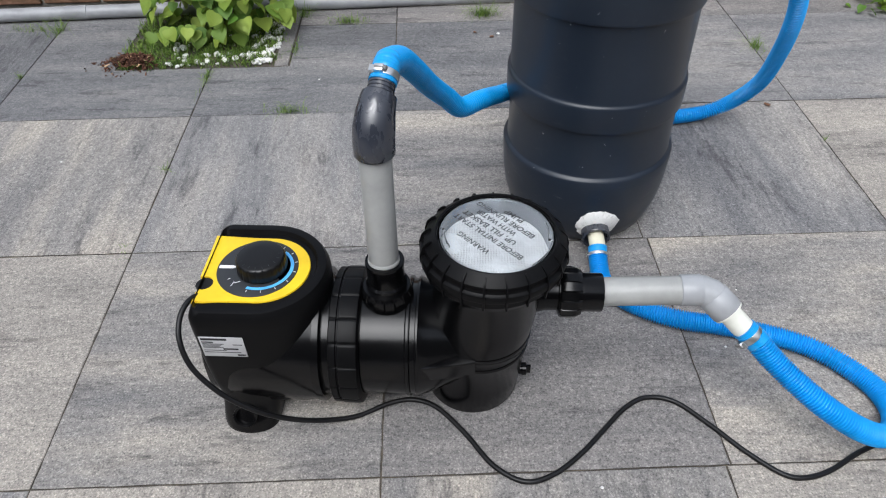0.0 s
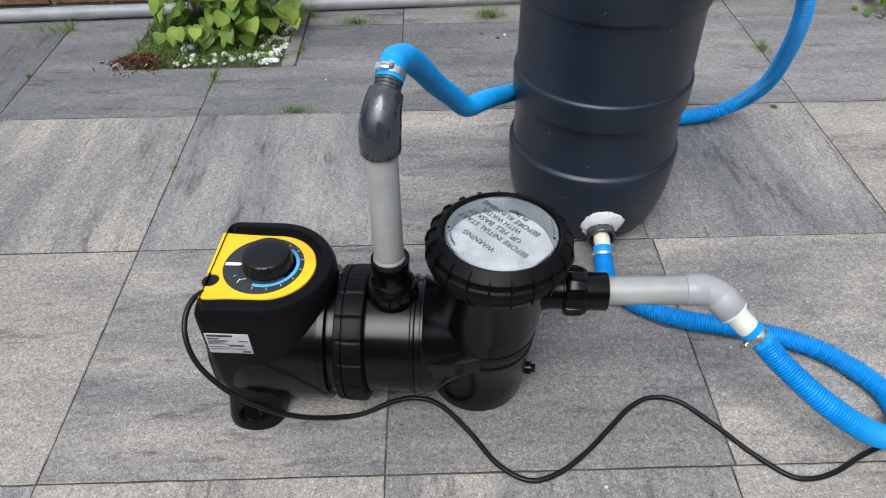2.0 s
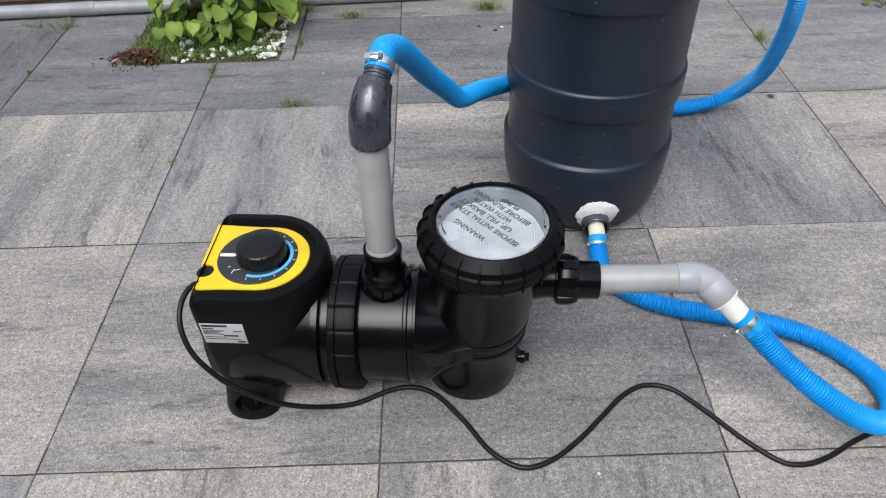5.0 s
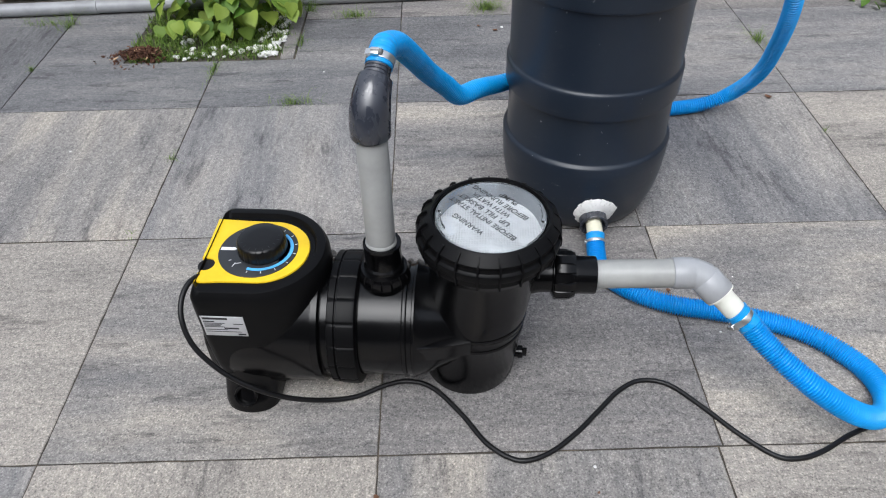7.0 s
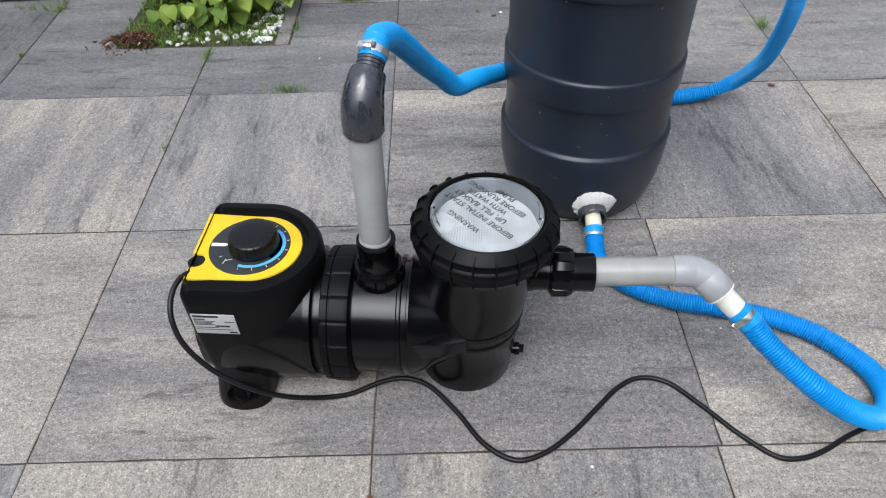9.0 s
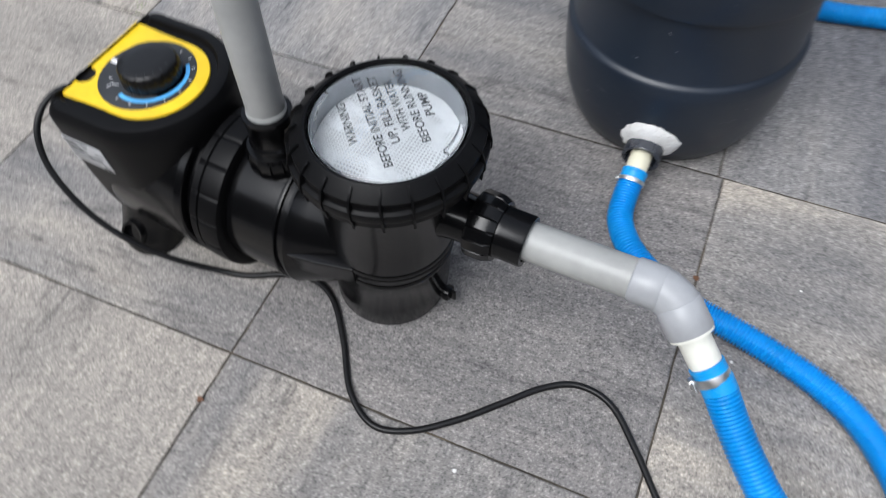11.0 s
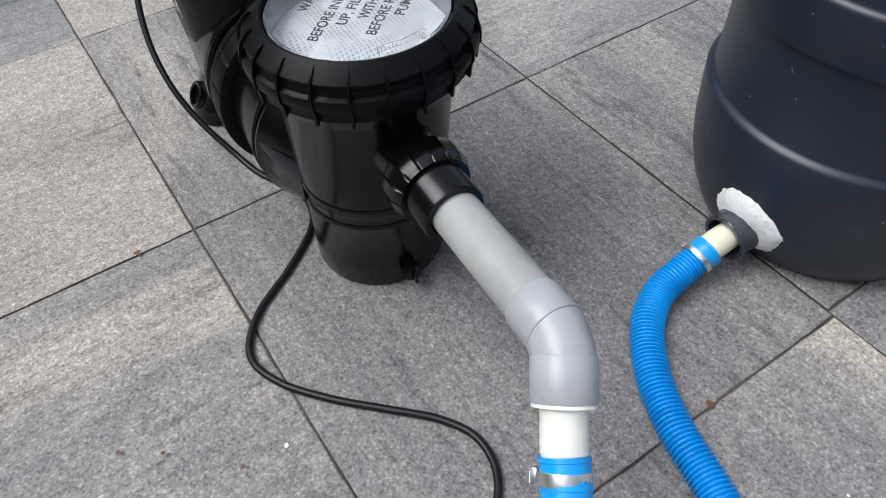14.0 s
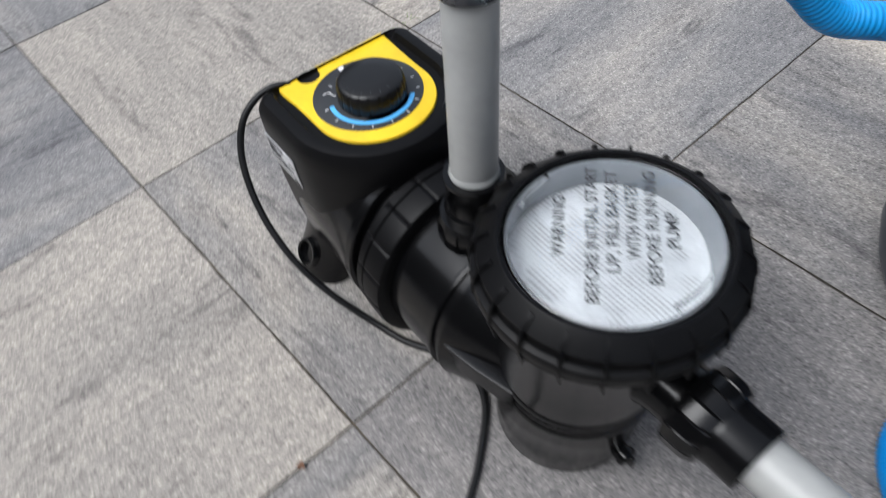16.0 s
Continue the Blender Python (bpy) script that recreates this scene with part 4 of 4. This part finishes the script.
for x, y, n, sp, high, label in ((-0.68, 1.803, 60, (0.045, 0.006), 0.045, "thin grass tuft in a paving joint"), (-0.60, 1.80, 70, (0.008, 0.035), 0.055, "grass growing in a joint crossing"), (0.429, 1.81, 130, (0.032, 0.008), 0.042, "wide low grass tuft in a paving joint"),
                                 (0.914, 1.845, 190, (0.024, 0.012), 0.055, "bright green grass tuft by the wall"), (0.287, 1.205, 85, (0.032, 0.006), 0.040, "sparse grass tuft in a paving joint"), (1.805, 1.540, 85, (0.009, 0.022), 0.045, "grass tuft in a paving joint"),
                                 (0.0, 1.43, 55, (0.006, 0.03), 0.04, "thin grass in the joint by the bed"), (-0.604, 1.462, 30, (0.005, 0.008), 0.022, "tiny weed in a paving joint"), (0.604, 1.47, 40, (0.006, 0.012), 0.03, "small weed in a paving joint"),
                                 (0.262, 1.60, 40, (0.008, 0.03), 0.04, "grass at the bed's edging"), (0.26, 1.87, 60, (0.012, 0.02), 0.06, "grass between bed and wall"), (1.80, 0.985, 12, (0.004, 0.006), 0.014, "tiny weed in a paving joint"), (-0.02, 0.60, 10, (0.004, 0.02), 0.014, "tiny weed in a paving joint"), (-0.003, 0.93, 22, (0.007, 0.010), 0.020, "small green weed in a paving joint")):
    bm = bmesh.new()
    blades(bm, rn, x, y, int(n * 0.5), (sp[0] * 0.6, sp[1] * 0.6), high * 0.7, 0.0008, 0.0, 0.8)
    blades(bm, rn, x, y, int(n * 0.5), (sp[0] * 1.2, sp[1] * 1.2), high * 1.15, 0.0006, 0.0, 1.8)
    tagged(part("grass_tuft", bm, GRASS, smooth=False), label, "grass", "grass tufts in the joints")


# heart-shaped leaves
def leaf_mesh(rn, name="leaf"):
    """A heart-shaped leaf, one unit long from stalk to tip, cupped and wavy."""
    bm = bmesh.new()
    rim = [(0.0, 0.0), (-0.06, 0.19), (0.00, 0.36), (0.15, 0.46), (0.35, 0.45), (0.54, 0.37), (0.72, 0.24), (0.87, 0.10), (1.0, 0.0)]
    o = rn.uniform(0, 40)

    def point(x, y):
        return (x, y, -0.20 * x * x + 0.22 * y * y * (1 if x > 0 else 0.5) + 0.05 * noise.noise((3 * x + o, 3 * y, 0)) + 0.10 * abs(y))
    mid = [bm.verts.new(point(x, 0)) for x in (0.0, 0.12, 0.25, 0.38, 0.52, 0.66, 0.80, 0.92, 1.0)]
    for s in (1, -1):
        edge = [mid[0]] + [bm.verts.new(point(x + rn.uniform(-0.03, 0.03), s * y * rn.uniform(0.92, 1.06))) for x, y in rim[1:-1]] + [mid[-1]]
        half = [mid[0]] + [bm.verts.new(point(0.5 * (x + m0), s * y * 0.55)) for (x, y), m0 in zip(rim[1:-1], (0.12, 0.25, 0.38, 0.52, 0.66, 0.80, 0.92))] + [mid[-1]]
        for row in (half, edge):
            base = mid if row is half else half
            for a, b, c, d2 in zip(base, base[1:], row[1:], row):
                q = [a]
                for w in (b, c, d2):
                    if w not in q:
                        q.append(w)
                if len(q) > 2:
                    bm.faces.new(q if s < 0 else q[::-1])
    me = bpy.data.meshes.new(name)
    bm.to_mesh(me)
    bm.free()
    me.materials.append(LEAF)
    me.polygons.foreach_set("use_smooth", [True] * len(me.polygons))
    return me


leaf_meshes = [leaf_mesh(rn) for _ in range(10)]
plant = thing("leafy_plant", "climbing plant with large lime-green heart-shaped leaves in the bed", "plant", pose(-0.005, 1.74, 0))
for k in range(380):
    a = rn.uniform(0, 6.283)
    z = rn.uniform(0.03, 0.46)
    wide = 0.20 + 0.05 * math.sin(3 * z * 6)
    r = wide * math.sqrt(rn.uniform(0.05, 1))
    x, y = 1.05 * r * math.cos(a), min(0.14, 0.85 * r * math.sin(a))
    if z < 0.07 and (x > 0.06 or y < -0.09):
        x, y = x * 0.6, y * 0.6
    face = math.atan2(y - 0.12, x) + rn.gauss(0, 0.5)
    s = rn.triangular(0.026, 0.076, 0.050)
    l = new("leaf", rn.choice(leaf_meshes))
    l.parent = plant
    l.matrix_local = Matrix.Translation((x, y, z)) @ Matrix.Rotation(face, 4, "Z") @ Matrix.Rotation(radians(rn.uniform(5, 62)), 4, "Y") @ Matrix.Rotation(rn.gauss(0, 0.35), 4, "X") @ Matrix.Diagonal((0.94 * s, 1.12 * s, s, 1))
for k in range(9):
    a = rn.uniform(0, 6.283)
    q = [Vector((rn.uniform(-0.03, 0.03), rn.uniform(-0.03, 0.05), -0.01))]
    for i in range(1, 5):
        q.append(Vector((0.035 * i * math.cos(a) + rn.uniform(-0.015, 0.015), min(0.13, 0.03 * i * math.sin(a) + rn.uniform(-0.01, 0.01)), 0.11 * i)))
    part("stem", swept(glide(q, 0.02), lambda s: max(0.0012, 0.0035 - 0.005 * s), 7), STEM, plant)

weed = thing("low_weed", "low green weed with small leaves at the wall's foot", "weed", pose(2.43, 1.80, 0))
for k in range(150):
    l = new("leaf", rn.choice(leaf_meshes))
    l.parent = weed
    l.matrix_local = Matrix.Translation((rn.gauss(0, 0.065), rn.gauss(0, 0.055), rn.uniform(0.005, 0.06))) @ Matrix.Rotation(rn.uniform(0, 6.3), 4, "Z") @ Matrix.Rotation(radians(rn.uniform(0, 40)), 4, "Y") @ Matrix.Scale(rn.uniform(0.02, 0.04), 4)

# small litter
for x, y, s, turn in ((1.703, 1.168, 0.022, 40), (0.597, -0.082, 0.010, 10), (1.206, 0.378, 0.011, 60), (0.93, 1.66, 0.018, 100), (0.87, 1.70, 0.014, 10), (0.876, -0.195, 0.0055, 40), (0.908, -0.154, 0.0055, 110), (0.975, -0.085, 0.005, 180)):
    ob = tagged(new("dry_leaf", leaf_meshes[0].copy()), "small dry brown leaf lying on the slabs", "leaf", "dry leaves on the paving")
    ob.data.materials[0] = DEADLEAF
    ob.matrix_world = Matrix.Translation((x, y, 0.005)) @ Matrix.Rotation(radians(turn), 4, "Z") @ Matrix.Scale(s, 4)

chip_mesh = mesh_of(blob(rn, 0.005, 0.45), "stone_chip", PEBBLE)
for x, y, s in ((0.976, -0.035, 0.62), (1.285, 0.262, 0.5), (0.36, 1.40, 0.5), (-0.30, 0.98, 0.6), (1.36, 0.42, 0.35), (0.955, 1.69, 1.2)):
    ob = tagged(new("stone_chip", chip_mesh), "tiny pale stone chip lying on the slabs", "stone", "stone chips on the paving")
    ob.matrix_world = Matrix.Translation((x, y, 0.0022 * s)) @ Matrix.Rotation(x * 9, 4, "Z") @ Matrix.Scale(s, 4)

# ---- the slabs and bricks themselves ----
for i, j, mat, turn, up, tilt in slabs:
    x, y = (i + 0.5) * SLAB, (j + 0.5) * SLAB
    if j == 2 and i in (-1, 0):
        xs, ys = (BED[0] - x - 0.004, BED[1] - x + 0.004), BED[2] - y
        if i == -1:
            outline = [(-H, -H), (H, -H), (H, ys), (xs[0], ys), (xs[0], H), (-H, H)]
        else:
            outline = [(-H, -H), (H, -H), (H, H), (xs[1], H), (xs[1], ys), (-H, ys)]
        ob = new("slab", slab_mesh(outline, SLATE))
        turn = 0
    else:
        ob = new("slab", slab_meshes[mat])
    ob.parent = pavement
    # the row under the pump has drifted: one slab is a little long, those past it lie further on
    drift = 0.0 if j or i < 1 else 0.0045 if i == 1 else 0.009
    ob.matrix_local = Matrix.Translation((drift, 0, 0)) @ pose(x, y, up, tilt * 0.4, tilt * 0.5, 90 * turn)
    if drift == 0.0045:
        ob.scale = (1.0, 1.015, 1.0) if turn % 2 else (1.015, 1.0, 1.0)
for i in range(-6, 8):
    x0, x1 = i * SLAB + GAP / 2, (i + 1) * SLAB - GAP / 2
    if i == -1:
        x1 = BED[0] - 0.004
    if i == 0:
        x0 = BED[1] + 0.004
    y0, y1 = 3 * SLAB + GAP / 2, 1.945
    cx, cy = (x0 + x1) / 2, (y0 + y1) / 2
    ob = new("slab", slab_mesh([(x0 - cx, y0 - cy), (x1 - cx, y0 - cy), (x1 - cx, y1 - cy), (x0 - cx, y1 - cy)], rnd.choice((SLATE, DARK, SLATE))))
    ob.parent = pavement
    ob.matrix_local = pose(cx, cy, rnd.uniform(-0.0007, 0.0007))
for c in range(6):
    for k in range(38):
        x = -3.5 + 0.22 * k + (0.11 if c % 2 else 0)
        if x > 4.68:
            continue
        ob = new("brick", BRICK_MESH)
        ob.parent = wall
        ob.matrix_local = pose(x, WALL_Y + 0.022 + rnd.uniform(-0.003, 0.003), 0.03 + 0.068 * c, rnd.uniform(-1, 1), 0, rnd.uniform(-1, 1))
